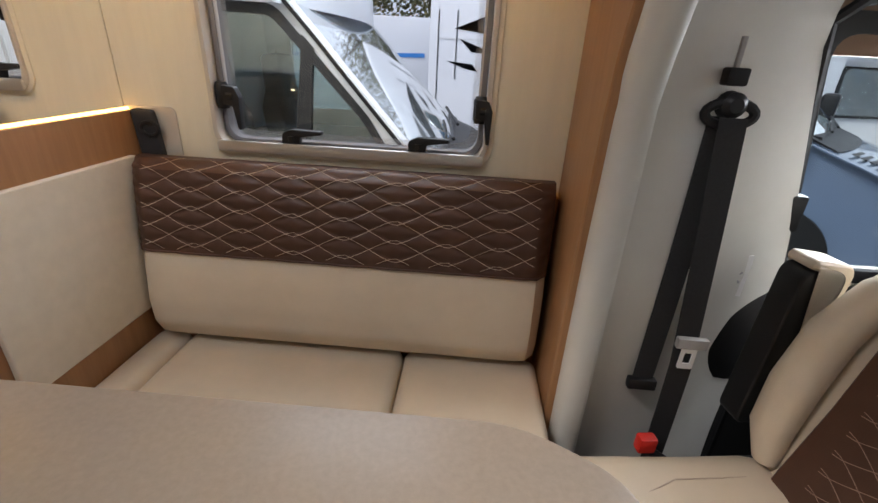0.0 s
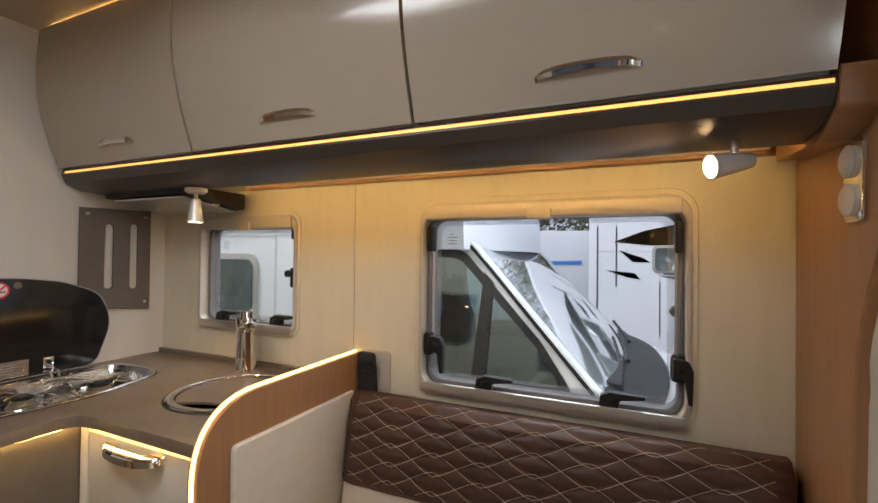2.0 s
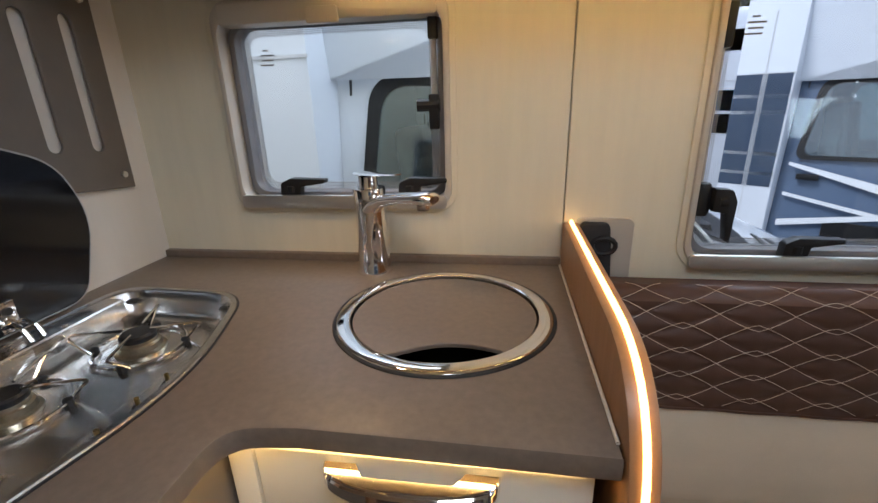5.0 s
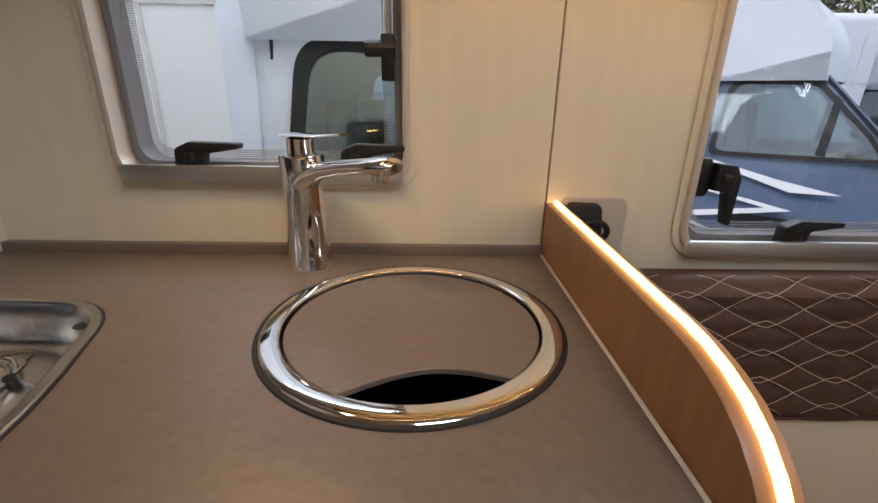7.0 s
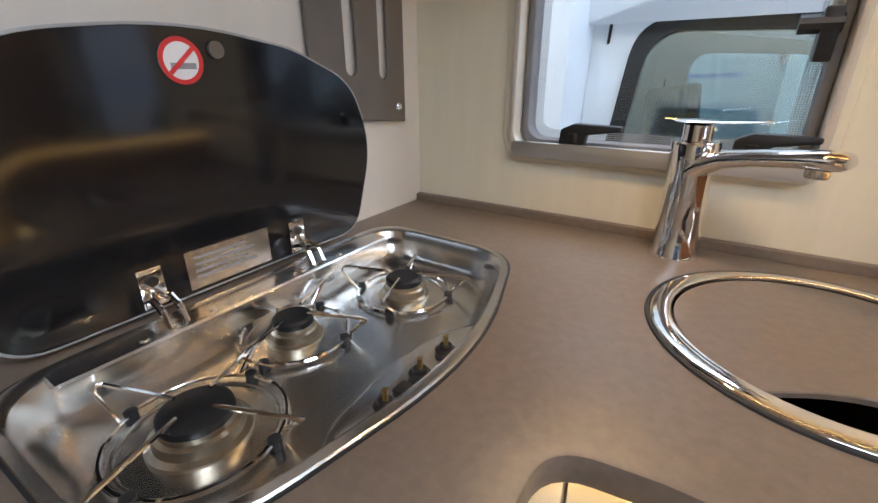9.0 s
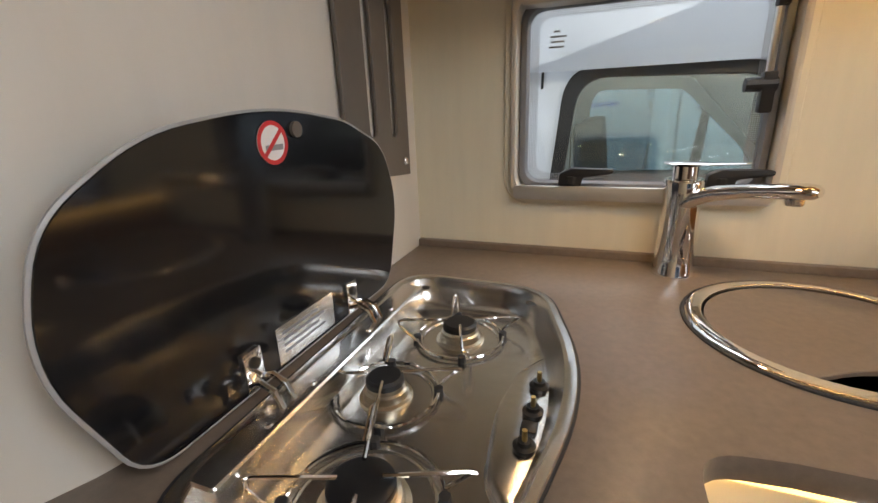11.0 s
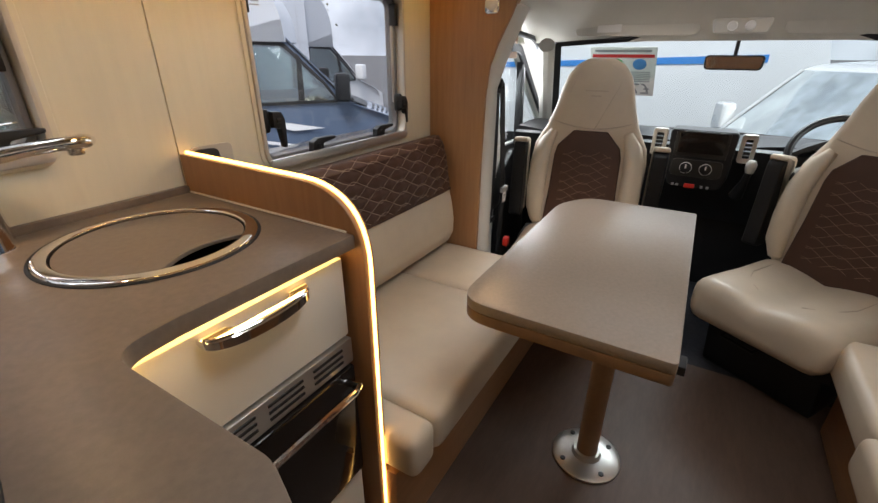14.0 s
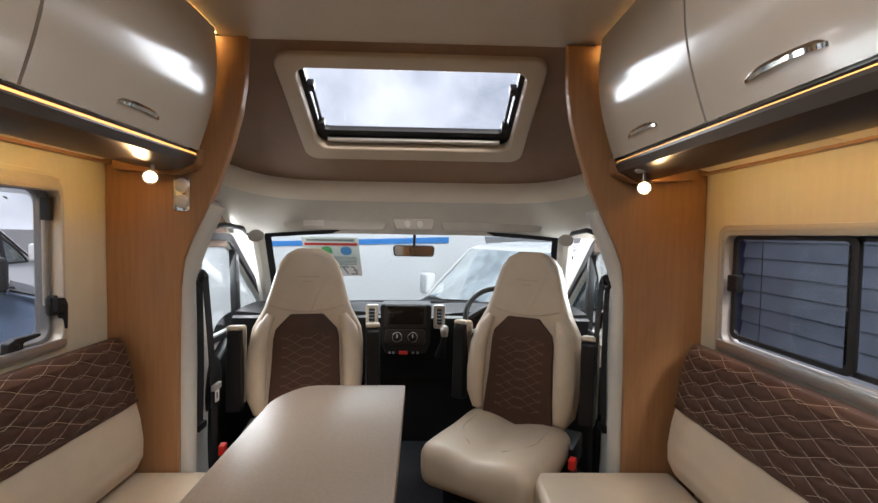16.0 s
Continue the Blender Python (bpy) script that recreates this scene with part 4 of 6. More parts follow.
# slotted plate on the partition
sp = thing("slotted_plate", (-1.75, 0.855, 1.1), "taupe metal splash plate with two long slots", "wall plate")
part("plate", prism([(0.740, 1.108), (0.968, 1.088), (0.968, 1.448), (0.740, 1.441)], "x", -1.749, -1.742, 0.001, 1, [rrect(0.815, 0.842, 1.170, 1.391, 0.012, 5), rrect(0.897, 0.922, 1.165, 1.396, 0.012, 5)]), M["plate"], sp)
for yy, zz in ((0.763, 1.421), (0.948, 1.426), (0.948, 1.116), (0.763, 1.133)):
    part("screw", turned(lathe([(0, 0), (0.008, 0), (0.006, 0.003), (0, 0.004)], (0, 0, 0), 12), Matrix.Translation((-1.742, yy, zz)) @ Matrix.Rotation(radians(90), 4, 'Y')), M["chrome"], sp)


# ---- overhead lockers ----
def locker_point(s, u, z0=1.558, z1=1.961):
    """Front face of the lockers: (y, z) at u from bottom to top, gently bowed."""
    y = 0.692 - 0.055 * u - 0.028 * math.sin(math.pi * u)
    sh = 0.0 if s > 0 else 0.062
    return s * (y + sh), z0 + (z1 - z0) * u


def locker(s, x0, x1, hx, hw, label):
    wall = YN if s > 0 else YS
    t = thing("overhead_locker", ((x0 + x1) / 2, s * 0.7, 1.545), label, "overhead locker", "overhead lockers")
    part("body", prism([(wall, 1.512), (s * 0.78, 1.572), *[(locker_point(s, u / 6)[0] + s * 0.02, locker_point(s, u / 6)[1]) for u in range(7)], (wall, 1.961)], "x", x0, x1), M["white"], t)
    bm = bmesh.new()
    rows = [[bm.verts.new((x, *locker_point(s, j / 12))) for j in range(13)] for x in (x0 + 0.002, x1 - 0.002)]
    for j in range(12):
        bm.faces.new((rows[0][j], rows[1][j], rows[1][j + 1], rows[0][j + 1]))
    bmesh.ops.recalc_face_normals(bm, faces=bm.faces)
    bmesh.ops.solidify(bm, geom=bm.faces[:], thickness=0.014 * (1 if bm.faces[:][0].normal.y * s > 0 else -1))
    part("door", bm, M["gloss"], t, "taupe high-gloss curved door")
    y, z = locker_point(s, 0.085)
    part("handle", bow_bar(Vector((hx, y - s * 0.002, z + 0.006)), Vector((1, 0, 0)), Vector((0, -s, 0)), hw, 0.0080, 0.016, -0.006, 4.0), M["chrome"], t, "chrome bow handle")
    for a in (-0.42, 0.42):
        part("handle_foot", box(hx + a * hw - 0.010, hx + a * hw + 0.010, y - 0.014, y + 0.014, z - 0.002, z + 0.010, 0.003), M["chrome"], t)
    return t


for x0, x1, hx, hw in ((-1.74, -1.131, -1.425, 0.18), (-1.127, -0.499, -0.806, 0.18), (-0.495, 0.150, -0.174, 0.185)):
    locker(1, x0, x1, hx, hw, "taupe gloss overhead locker with a chrome handle above the windows")
for x0, x1, hx, hw in ((-0.346, 0.150, -0.072, 0.19), (-0.975, -0.350, -0.578, 0.20), (-1.60, -0.979, -1.29, 0.19)):
    locker(-1, x0, x1, hx, hw, "taupe gloss overhead locker with a chrome handle above the bench")


def locker_rail(s, x0):
    wall = YN if s > 0 else YS
    sh = 0.018 if s > 0 else 0.080
    dz = 0.013
    t = thing("locker_rail", (-0.6, s * 0.75, 1.48), "dark brown curved rail with a light strip under the lockers", "locker rail")
    prof = [(s * (0.672 + sh), 1.538 + dz), (s * (0.668 + sh), 1.520 + dz), (s * (0.680 + sh), 1.497 + dz), (s * (0.720 + sh), 1.478 + dz), (s * (0.80 + sh), 1.472 + dz), (s * (0.80 + sh), 1.488 + dz), (s * (0.74 + sh), 1.50 + dz), (s * (0.71 + sh), 1.538 + dz)]
    part("rail", prism(prof, "x", x0, 0.152), M["cabdark"], t)
    part("led_strip", box(x0 + 0.02, 0.148, s * (0.674 + sh) - 0.006, s * (0.674 + sh) + 0.004, 1.5385, 1.5445), M["ledrail"], t, "warm glowing light strip")
    part("hidden_strip", box(x0 + 0.05, 0.14, min(s * (0.802 + sh), s * (0.808 + sh)), max(s * (0.802 + sh), s * (0.808 + sh)), 1.478 + dz, 1.486 + dz), M["ledlow"], t, "light strip behind the rail")
    part("underside", prism([(s * (0.79 + sh), 1.490 + dz), (wall - s * 0.001, 1.520 + dz), (wall - s * 0.001, 1.536 + dz), (s * (0.79 + sh), 1.506 + dz)], "x", x0, 0.198), M["wood_x"], t, "pear wood underside board")
    part("wall_batten", box(x0 + (0.44 if s > 0 else 0), 0.198, min(wall - s * 0.03, wall - s * 0.001), max(wall - s * 0.03, wall - s * 0.001), 1.497 + dz, 1.524 + dz, 0.003), M["wood_x"], t, "pear wood batten along the wall")
    part("end_cap", prism(rounded([(s * (0.66 + sh), 1.55 + dz, 0.01), (s * (0.67 + sh), 1.49 + dz, 0.02), (s * (0.75 + sh), 1.462 + dz, 0.02), (s * (0.95 + sh), 1.475 + dz, 0), (s * (0.95 + sh), 1.55 + dz, 0)]), "x", 0.153, 0.199), M["wood"], t)


locker_rail(1, -1.74)
locker_rail(-1, -1.60)
# ceiling coving light above the lockers
for s in (1, -1):
    t = thing("coving_light", (-0.6, s * 0.60, CEIL - 0.01), "warm coving light strip above the lockers", "light strip")
    part("led_strip", box(-1.7, 0.19, s * 0.645 - 0.006 + (0 if s > 0 else -0.075), s * 0.645 + 0.006 + (0 if s > 0 else -0.075), CEIL - 0.004, CEIL - 0.0005), M["ledlow"], t)

ex = thing("extractor_hood", (-1.5, 0.85, 1.45), "slim dark extractor hood under the locker", "extractor hood")
part("hood", prism(rounded([(0.79, 1.472, 0), (1.0, 1.440, 0.01), (1.0, 1.495, 0), (0.79, 1.495, 0)]), "x", -1.70, -1.30, 0.004), M["black"], ex)
part("filter", prism([(0.80, 1.466), (0.985, 1.4385), (0.985, 1.4345), (0.80, 1.462)], "x", -1.67, -1.33), M["alu"], ex)
part("button", lathe([(0, 0), (0.012, 0), (0.012, 0.006), (0, 0.006)], (-1.315, 0.9, 1.447), 12), M["chrome"], ex)


def spotlight(at, aim, watts):
    t = thing("spot_lamp", at, "small white reading spot lamp, lit", "spot lamp", "reading spots")
    a = Vector(at)
    d = (Vector(aim) - a).normalized()
    part("mount", lathe([(0, 0.060), (0.030, 0.060), (0.030, 0.050), (0.022, 0.044), (0, 0.044)], at, 20), M["lampbody"], t)
    part("arm", tube([a + Vector((0, 0, 0.045)), a + Vector((0, 0, 0.012)), a], 0.006, 8), M["alu"], t)
    q = Matrix.Translation(a) @ d.to_track_quat('Z', 'Y').to_matrix().to_4x4()
    part("shade", turned(lathe([(0.0, -0.028), (0.012, -0.028), (0.015, -0.010), (0.021, 0.035), (0.0225, 0.040), (0.019, 0.040), (0.017, 0.020)], (0, 0, 0), 20), q), M["lampbody"], t)
    part("bulb", turned(lathe([(0.017, 0.034), (0.014, 0.038), (0, 0.040)], (0, 0, 0), 16), q), M["bulb"], t)
    la = bpy.data.lights.new("spot_lamp_light", 'SPOT')
    la.energy, la.color, la.spot_size, la.spot_blend, la.shadow_soft_size = watts, (1, 0.66, 0.32), radians(120), 0.8, 0.015
    ob = new("spot_lamp_light", la)
    ob.matrix_world = look(a + d * 0.046, a + d)


spotlight((0.048, 0.770, 1.452), (-0.35, 0.60, 1.38), 2.2)
spotlight((0.048, -0.800, 1.450), (-0.35, -0.60, 1.35), 2.2)
spotlight((-1.275, 0.80, 1.425), (-1.27, 0.79, 1.0), 2.5)

# socket pair on the north pillar
so = thing("socket_panel", (0.195, 0.76, 1.35), "chrome double socket panel on the wooden pillar", "socket")
part("plate", prism(rrect(0.731, 0.789, 1.351, 1.474, 0.012), "x", 0.192, 0.1995, 0.003), M["chrome"], so)
for zz in (1.441, 1.384):
    part("socket_cap", turned(lathe([(0, 0), (0.024, 0), (0.024, 0.006), (0.018, 0.010), (0, 0.010)], (0, 0, 0), 24), Matrix.Translation((0.192, 0.760, zz)) @ Matrix.Rotation(radians(-90), 4, 'Y')), M["lampbody"], so)

# blanking plate with a belt on the wall above the sofa
bp = thing("belt_anchor_plate", (-0.805, 1.02, 0.9), "bronze wall plate with a stowed black lap belt", "belt anchor")
part("plate", prism(rrect(-0.853, -0.742, 0.86, 1.015, 0.014), "y", 1.024, 1.0295, 0.001, 1), M["frame"], bp)
part("belt", prism(rounded([(-0.835, 0.86, 0), (-0.778, 0.86, 0), (-0.785, 0.965, 0.01), (-0.790, 1.008, 0.012), (-0.845, 1.010, 0.012), (-0.842, 0.95, 0.01)]), "y", 1.006, 1.0235, 0.006, 3), M["belt"], bp)
part("belt_clip", tube([(-0.80 + 0.022 * math.cos(a), 1.004, 0.965 + 0.016 * math.sin(a)) for a in [k * math.pi / 8 for k in range(16)]], 0.005, 8, closed=True), M["black"], bp)


# ---- upholstery ----
def tri_wave(t):
    t = (t % 1.0) * 2
    return math.sin((t if t < 1 else 2 - t) * math.pi - math.pi / 2) * 0.35 + ((t if t < 1 else 2 - t) * 2 - 1) * 0.65


def quilt_lines(w, h, period, dz, amp):
    """Stitch paths in (u, v) for a quilted field w by h."""
    lines = []
    rows = int(h / dz) + 3
    for k in range(-1, rows):
        for ph in (0.0, 0.5):
            pts, n = [], max(8, int(w / period * 16))
            run = []
            for i in range(n + 1):
                u = w * i / n
                v = k * dz + amp * tri_wave(u / period + ph)
                if 0.006 < v < h - 0.006:
                    run.append((u, v))
                elif len(run) > 3:
                    lines.append(run)
                    run = []
                else:
                    run = []
            if len(run) > 3:
                lines.append(run)
    return lines


def quilt_height(u, v, period, dz):
    a = abs(math.sin(math.pi * (u / period + v / (2 * dz))))
    b = abs(math.sin(math.pi * (u / period - v / (2 * dz))))
    return min(a, b) ** 0.7


def back_cushion(name, s, x0, x1, ys, label):
    """A long sofa back: cream bolster below, quilted brown band above. ys: wall side and front y."""
    yw, yf = ys
    t = thing(name, ((x0 + x1) / 2, yw, 0.45), label, "backrest cushion")

    def prof(v):
        # v from 0 at the bottom front to 1 over the top to the wall
        pts = [(yf + s * 0.055, 0.435), (yf + s * 0.010, 0.455), (yf - s * 0.012, 0.50), (yf - s * 0.014, 0.56), (yf - s * 0.004, 0.63), (yf + s * 0.012, 0.690), (yf + s * 0.020, 0.75), (yf + s * 0.034, 0.83), (yf + s * 0.052, 0.885), (yf + s * 0.080, 0.905), (yf + s * 0.115, 0.905), (yw, 0.885)]
        f = v * (len(pts) - 1)
        i = min(len(pts) - 2, int(f))
        a, b = Vector(pts[i]), Vector(pts[i + 1])
        return a + (b - a) * (f - i)

    def pillow(u):
        e = min(u, 1 - u) * (x1 - x0)
        return 1 - max(0, 1 - e / 0.04) ** 2 * 0.5

    def lower(u, v):
        p = prof(v * 5 / 11)
        k = 1 - (1 - pillow(u)) * 0.6
        return Vector((x0 + (x1 - x0) * u, yw + (p.x - yw) * k, p.y))

    W = x1 - x0
    period, dz = 0.244, 0.045

    marks = [0.0]
    for k in range(5, 11):
        marks.append(marks[-1] + (prof((k + 1) / 11) - prof(k / 11)).length)
    run_len = marks[-1]

    def upper(u, v, lift=0.0):
        d = v * run_len
        k = max(i for i in range(6) if marks[i] <= d + 1e-9)
        p = prof((5 + k + (d - marks[k]) / (marks[k + 1] - marks[k])) / 11)
        k = 1 - (1 - pillow(u)) * 0.6
        q = 0.0055 * quilt_height(u * W - 0.035, v * run_len - 0.0225, period / 2, dz / 2) * (1 if v < 0.80 else max(0, 1 - (v - 0.80) * 8)) + lift
        return Vector((x0 + W * u, yw + (p.x - s * q - yw) * k, p.y + q * 0.3))

    part("bolster", sheet(lower, 40, 20), M["leather"], t, "smooth cream leather lower part")
    part("quilted_band", sheet(upper, 190, 64), M["brown"], t, "chocolate brown diamond-quilted leather band")
    for u in (0.0, 1.0):
        bm = bmesh.new()
        vs = [bm.verts.new(lower(u, j / 10)) for j in range(10)] + [bm.verts.new(upper(u, j / 12)) for j in range(13)] + [bm.verts.new((x0 + W * u, yw, 0.435))]
        bm.faces.new(vs)
        part("end_panel", bm, M["brown"], t)
    part("seam_piping", tube([upper(i / 40, 0.004, 0.003) for i in range(41)], 0.0025, 6), M["brown"], t)
    st = None
    for run in quilt_lines(W - 0.07, 0.252, period, dz, 0.0285):
        pts = [upper((0.035 + a) / W, b / run_len, 0.0010) for a, b in run]
        st = tube(pts, 0.00062, 4, st)
    part("stitching", st, M["stitch"], t, "cream contrast stitching in a diamond pattern")
    return t


sofa_base = thing("sofa", (-0.32, 0.72, FLOOR), "pear wood side sofa box against the window wall", "sofa")
part("base_box", box(-0.855, 0.198, 0.46, YN - 0.002, FLOOR, 0.305, 0.004), M["wood_x"], sofa_base)
part("backing_board", box(-0.855, 0.198, 1.004, YN - 0.002, 0.305, 0.86), M["wood_x"], sofa_base)
for x0, x1, lab in ((-0.853, -0.757, "narrow cream leather filler cushion beside the divider"), (-0.755, -0.160, "long cream leather sofa seat cushion"), (-0.158, 0.196, "short cream leather sofa seat cushion beside the pillar")):
    solo("seat_cushion", cushion(x0, x1, 0.405, 0.955, 0.306, 0.425, 0.026), M["leather"], lab, "seat cushion", "sofa seat cushions")
back_cushion("sofa_back_cushion", 1, -0.828, 0.180, (1.003, 0.885), "long sofa backrest with cream bolster and quilted brown band")

bench_base = thing("bench", (-0.3, -0.8, FLOOR), "pear wood bench box opposite the sofa", "bench")
part("base_box", box(-0.85, 0.198, YS + 0.002, -0.55, FLOOR, 0.305, 0.004), M["wood_x"], bench_base)
for x0, x1, yf, lab in ((-0.262, 0.196, -0.485, "cream leather bench cushion beside the pillar"), (-0.85, -0.266, -0.455, "cream leather bench cushion with a rounded front")):
    solo("seat_cushion", cushion(x0, x1, YS + 0.10, yf, 0.306, 0.425, 0.028), M["leather"], lab, "seat cushion", "bench seat cushions")
back_cushion("bench_back_cushion", -1, -0.85, 0.155, (YS + 0.028, -0.965), "long bench backrest with cream bolster and quilted brown band")

# ---- table ----
tb_ = thing("dining_table", (-0.33, 0.13, FLOOR), "taupe laminate dining table on a single bronze column", "table")
TO = rounded([(-0.705, -0.040, 0.012), (0.192, -0.026, 0.008), (0.185, 0.325, 0.10), (0.06, 0.398, 0.2), (-0.705, 0.390, 0.075)], 8)
part("tabletop", prism(TO, "z", 0.716, 0.740, 0.003), M["tabletop"], tb_)
part("edging", prism([(x * 1.0, y) for x, y in TO], "z", 0.690, 0.7155, 0.003), M["edge"], tb_, "bronze edged lower leaf")
part("column", lathe([(0.031, 0.0), (0.031, 0.66)], (-0.322, 0.112, FLOOR + 0.006), 28), M["edge"], tb_)
part("foot_plate", lathe([(0, 0), (0.104, 0), (0.104, 0.006), (0.096, 0.011), (0.045, 0.014), (0.040, 0.03), (0, 0.03)], (-0.322, 0.112, FLOOR), 40), M["alu"], tb_, "round aluminium foot plate")
for k in range(4):
    a = k * math.pi / 2 + 0.79
    part("bolt", lathe([(0, 0.010), (0.008, 0.010), (0.008, 0.0145), (0, 0.016)], (-0.322 + 0.082 * math.cos(a), 0.112 + 0.082 * math.sin(a), FLOOR), 12), M["knob"], tb_)
part("catch", box(-0.66, -0.62, -0.055, -0.041, 0.688, 0.708, 0.003), M["knob"], tb_)

# ---- cab ----
def outline_mirror(half):
    """A closed outline from the right half, listed bottom to top as (half width, z)."""
    return [(w, z) for w, z in half] + [(-w, z) for w, z in half[::-1]]


def captain_seat(label, buckle):
    t = new("captain_seat")
    t.empty_display_size = 0.05
    tagged(t, label, "seat", "cab seats")

    def put(name, bm, material, lab="", m=None):
        ob = new(name, finish(bm, name, material))
        ob.parent = t
        return tagged(ob, lab)

    # backrest leans back a little from the seat base
    lean = Matrix.Translation((0.20, 0, 0.40)) @ Matrix.Rotation(radians(9), 4, 'Y') @ Matrix.Translation((0, 0, -0.40))
    shell = rounded([(a, b, 0.03) for a, b in outline_mirror([(0.20, 0.40), (0.245, 0.46), (0.262, 0.60), (0.262, 0.76), (0.252, 0.83), (0.205, 0.92), (0.178, 1.00), (0.158, 1.08), (0.138, 1.14), (0.105, 1.185), (0.055, 1.212)])], 4)
    put("backrest", turned(prism(shell, "x", -0.045, 0.075, 0.035, 4), lean), M["leather"], "cream leather backrest with an integrated headrest")
    centre = rounded([(a, b, 0.012) for a, b in outline_mirror([(0.170, 0.40), (0.155, 0.62), (0.150, 0.78), (0.140, 0.825), (0.075, 0.895)])], 3)
    put("backrest_panel", turned(prism(centre, "x", -0.062, -0.03, 0.010, 3), lean), M["brown"], "chocolate brown quilted centre panel")
    st = None
    for run in quilt_lines(0.22, 0.35, 0.216, 0.043, 0.027):
        st = tube([(-0.0635, a - 0.11, 0.46 + b) for a, b in run], 0.0008, 4, st)
    put("stitching", turned(st, lean), M["tonal"], "brown diamond stitching")
    for s in (1, -1):
        bol = [(0.0 - 0.052, s * 0.200, 0.45), (-0.068, s * 0.212, 0.52), (-0.075, s * 0.214, 0.62), (-0.070, s * 0.212, 0.74), (-0.055, s * 0.195, 0.83), (-0.045, s * 0.165, 0.89)]
        put("side_bolster", turned(tube(bol, [0.030, 0.046, 0.050, 0.048, 0.040, 0.022], 14, flat=(1.0, 0.8)), lean), M["leather"])
    seam = [(-0.0475, 0.17 * (i / 10 - 0.5) * 2, 0.905 + 0.03 * (abs(i / 10 - 0.5) * 2) ** 2) for i in range(11)]
    put("headrest_seam", turned(tube(seam, 0.0018, 5), lean), M["stitch"])
    for i, w in enumerate((0.05, 0.022)):
        put("embroidery", turned(box(-0.0485, -0.0465, -w, w, 1.068 - 0.022 * i, 1.074 - 0.022 * i), lean), M["stitch"])
    # cushion
    cu = cushion(-0.345, 0.20, -0.255, 0.255, 0.300, 0.435, 0.058, 0.0)
    for v in cu.verts:
        f = max(0.0, min(1.0, (-0.05 - v.co.x) / 0.31))
        v.co.y *= 1 - 0.14 * f * f
        v.co.z += (0.030 * f - 0.022 * max(0, 1 - abs(v.co.y) / 0.17) + 0.012 * math.sin(min(1, abs(v.co.y) / 0.24) * math.pi)) if v.co.z > 0.36 else -0.01 * f
    put("seat_cushion", cu, M["leather"], "cream leather seat cushion with side bolsters")
    for s in (1, -1):
        put("cushion_seam", tube([(0.10, s * 0.17, 0.4405), (-0.05, s * 0.165, 0.446), (-0.14, s * 0.13, 0.447), (-0.19, s * 0.07, 0.446)], 0.0016, 5), M["stitch"])
        # folded-up armrest
        ar = lean @ Matrix.Translation((-0.03, s * 0.310, 0.46)) @ Matrix.Rotation(radians(-6), 4, 'Y')
        put("armrest", turned(prism(rounded([(-0.035, 0.0, 0.02), (0.045, 0.0, 0.02), (0.040, 0.37, 0.035), (-0.040, 0.37, 0.03)]), "y", -0.030, 0.030, 0.008, 3), ar), M["black"], "black folding armrest")
        put("armrest_pad", turned(prism(rounded([(0.030, 0.02, 0.01), (0.060, 0.02, 0.02), (0.058, 0.385, 0.03), (-0.030, 0.392, 0.03), (-0.035, 0.372, 0.01), (0.030, 0.36, 0.02)]), "y", -0.034, 0.034, 0.012, 3), ar), M["leather"], "cream leather armrest pad")
    put("recliner", box(0.10, 0.30, -0.275, 0.275, 0.27, 0.385, 0.02), M["black"])
    put("swivel_plate", box(-0.25, 0.24, -0.235, 0.235, 0.255, 0.305, 0.012), M["black"], "black steel swivel frame")
    put("pedestal", prism(rounded([(-0.16, FLOOR - 0.006, 0.01), (0.24, FLOOR - 0.006, 0.01), (0.22, 0.258, 0.02), (-0.19, 0.258, 0.02)]), "y", -0.20, 0.20, 0.012), M["black"], "black plastic seat pedestal")
    put("adjuster_lever", tube([(-0.22, 0.10, 0.270), (-0.29, 0.09, 0.262), (-0.295, -0.02, 0.262), (-0.22, -0.03, 0.270)], 0.007, 8), M["black"])
    put("buckle_stalk", tube([(0.12, buckle * 0.285, 0.26), (0.04, buckle * 0.295, 0.33), (-0.02, buckle * 0.30, 0.37)], 0.013, 8), M["black"])
    bk = put("buckle", box(-0.045, -0.005, buckle * 0.30 - 0.013, buckle * 0.30 + 0.013, 0.37, 0.41, 0.005), M["red"], "red seat belt buckle")
    return t


seat_p = captain_seat("cream and brown leather passenger seat turned to the table", 1)
seat_p.matrix_world = pose(0.485, 0.435, 0.0, 0, 0, 8)
seat_d = captain_seat("cream and brown leather driver seat turned towards the aisle", -1)
seat_d.matrix_world = pose(0.485, -0.440, 0.0, 0, 0, -32)

# dashboard
dash = thing("dashboard", (1.25, -0.03, 0.55), "black moulded dashboard with a central radio console", "dashboard")
part("top_pad", sheet(lambda u, v: Vector((1.02 + 0.62 * v + 0.05 * math.sin(math.pi * u) * (1 - v), 0.94 - 1.93 * u, 0.83 + 0.03 * math.sin(math.pi * v) - 0.03 * v + 0.018 * math.cos(6 * math.pi * u) * (1 - v))), 40, 10, 0.03), M["black"], dash)
part("fascia", sheet(lambda u, v: Vector((1.03 + 0.05 * math.sin(math.pi * u) - 0.03 * v + 0.10 * (1 - v), 0.94 - 1.93 * u, 0.45 + 0.38 * v)), 30, 10, 0.03), M["black"], dash)
part("bulkhead", box(1.20, 1.26, CABS, CABN, -0.05, 0.72, 0.01), M["black"], dash)
con = part("console", prism(rounded([(0.150, 0.905, 0.02), (-0.128, 0.905, 0.02), (-0.122, 0.69, 0.02), (-0.10, 0.635, 0.03), (0.12, 0.635, 0.03), (0.140, 0.69, 0.02)]), "x", 0.96, 1.10, 0.012, 3), M["black"], dash)
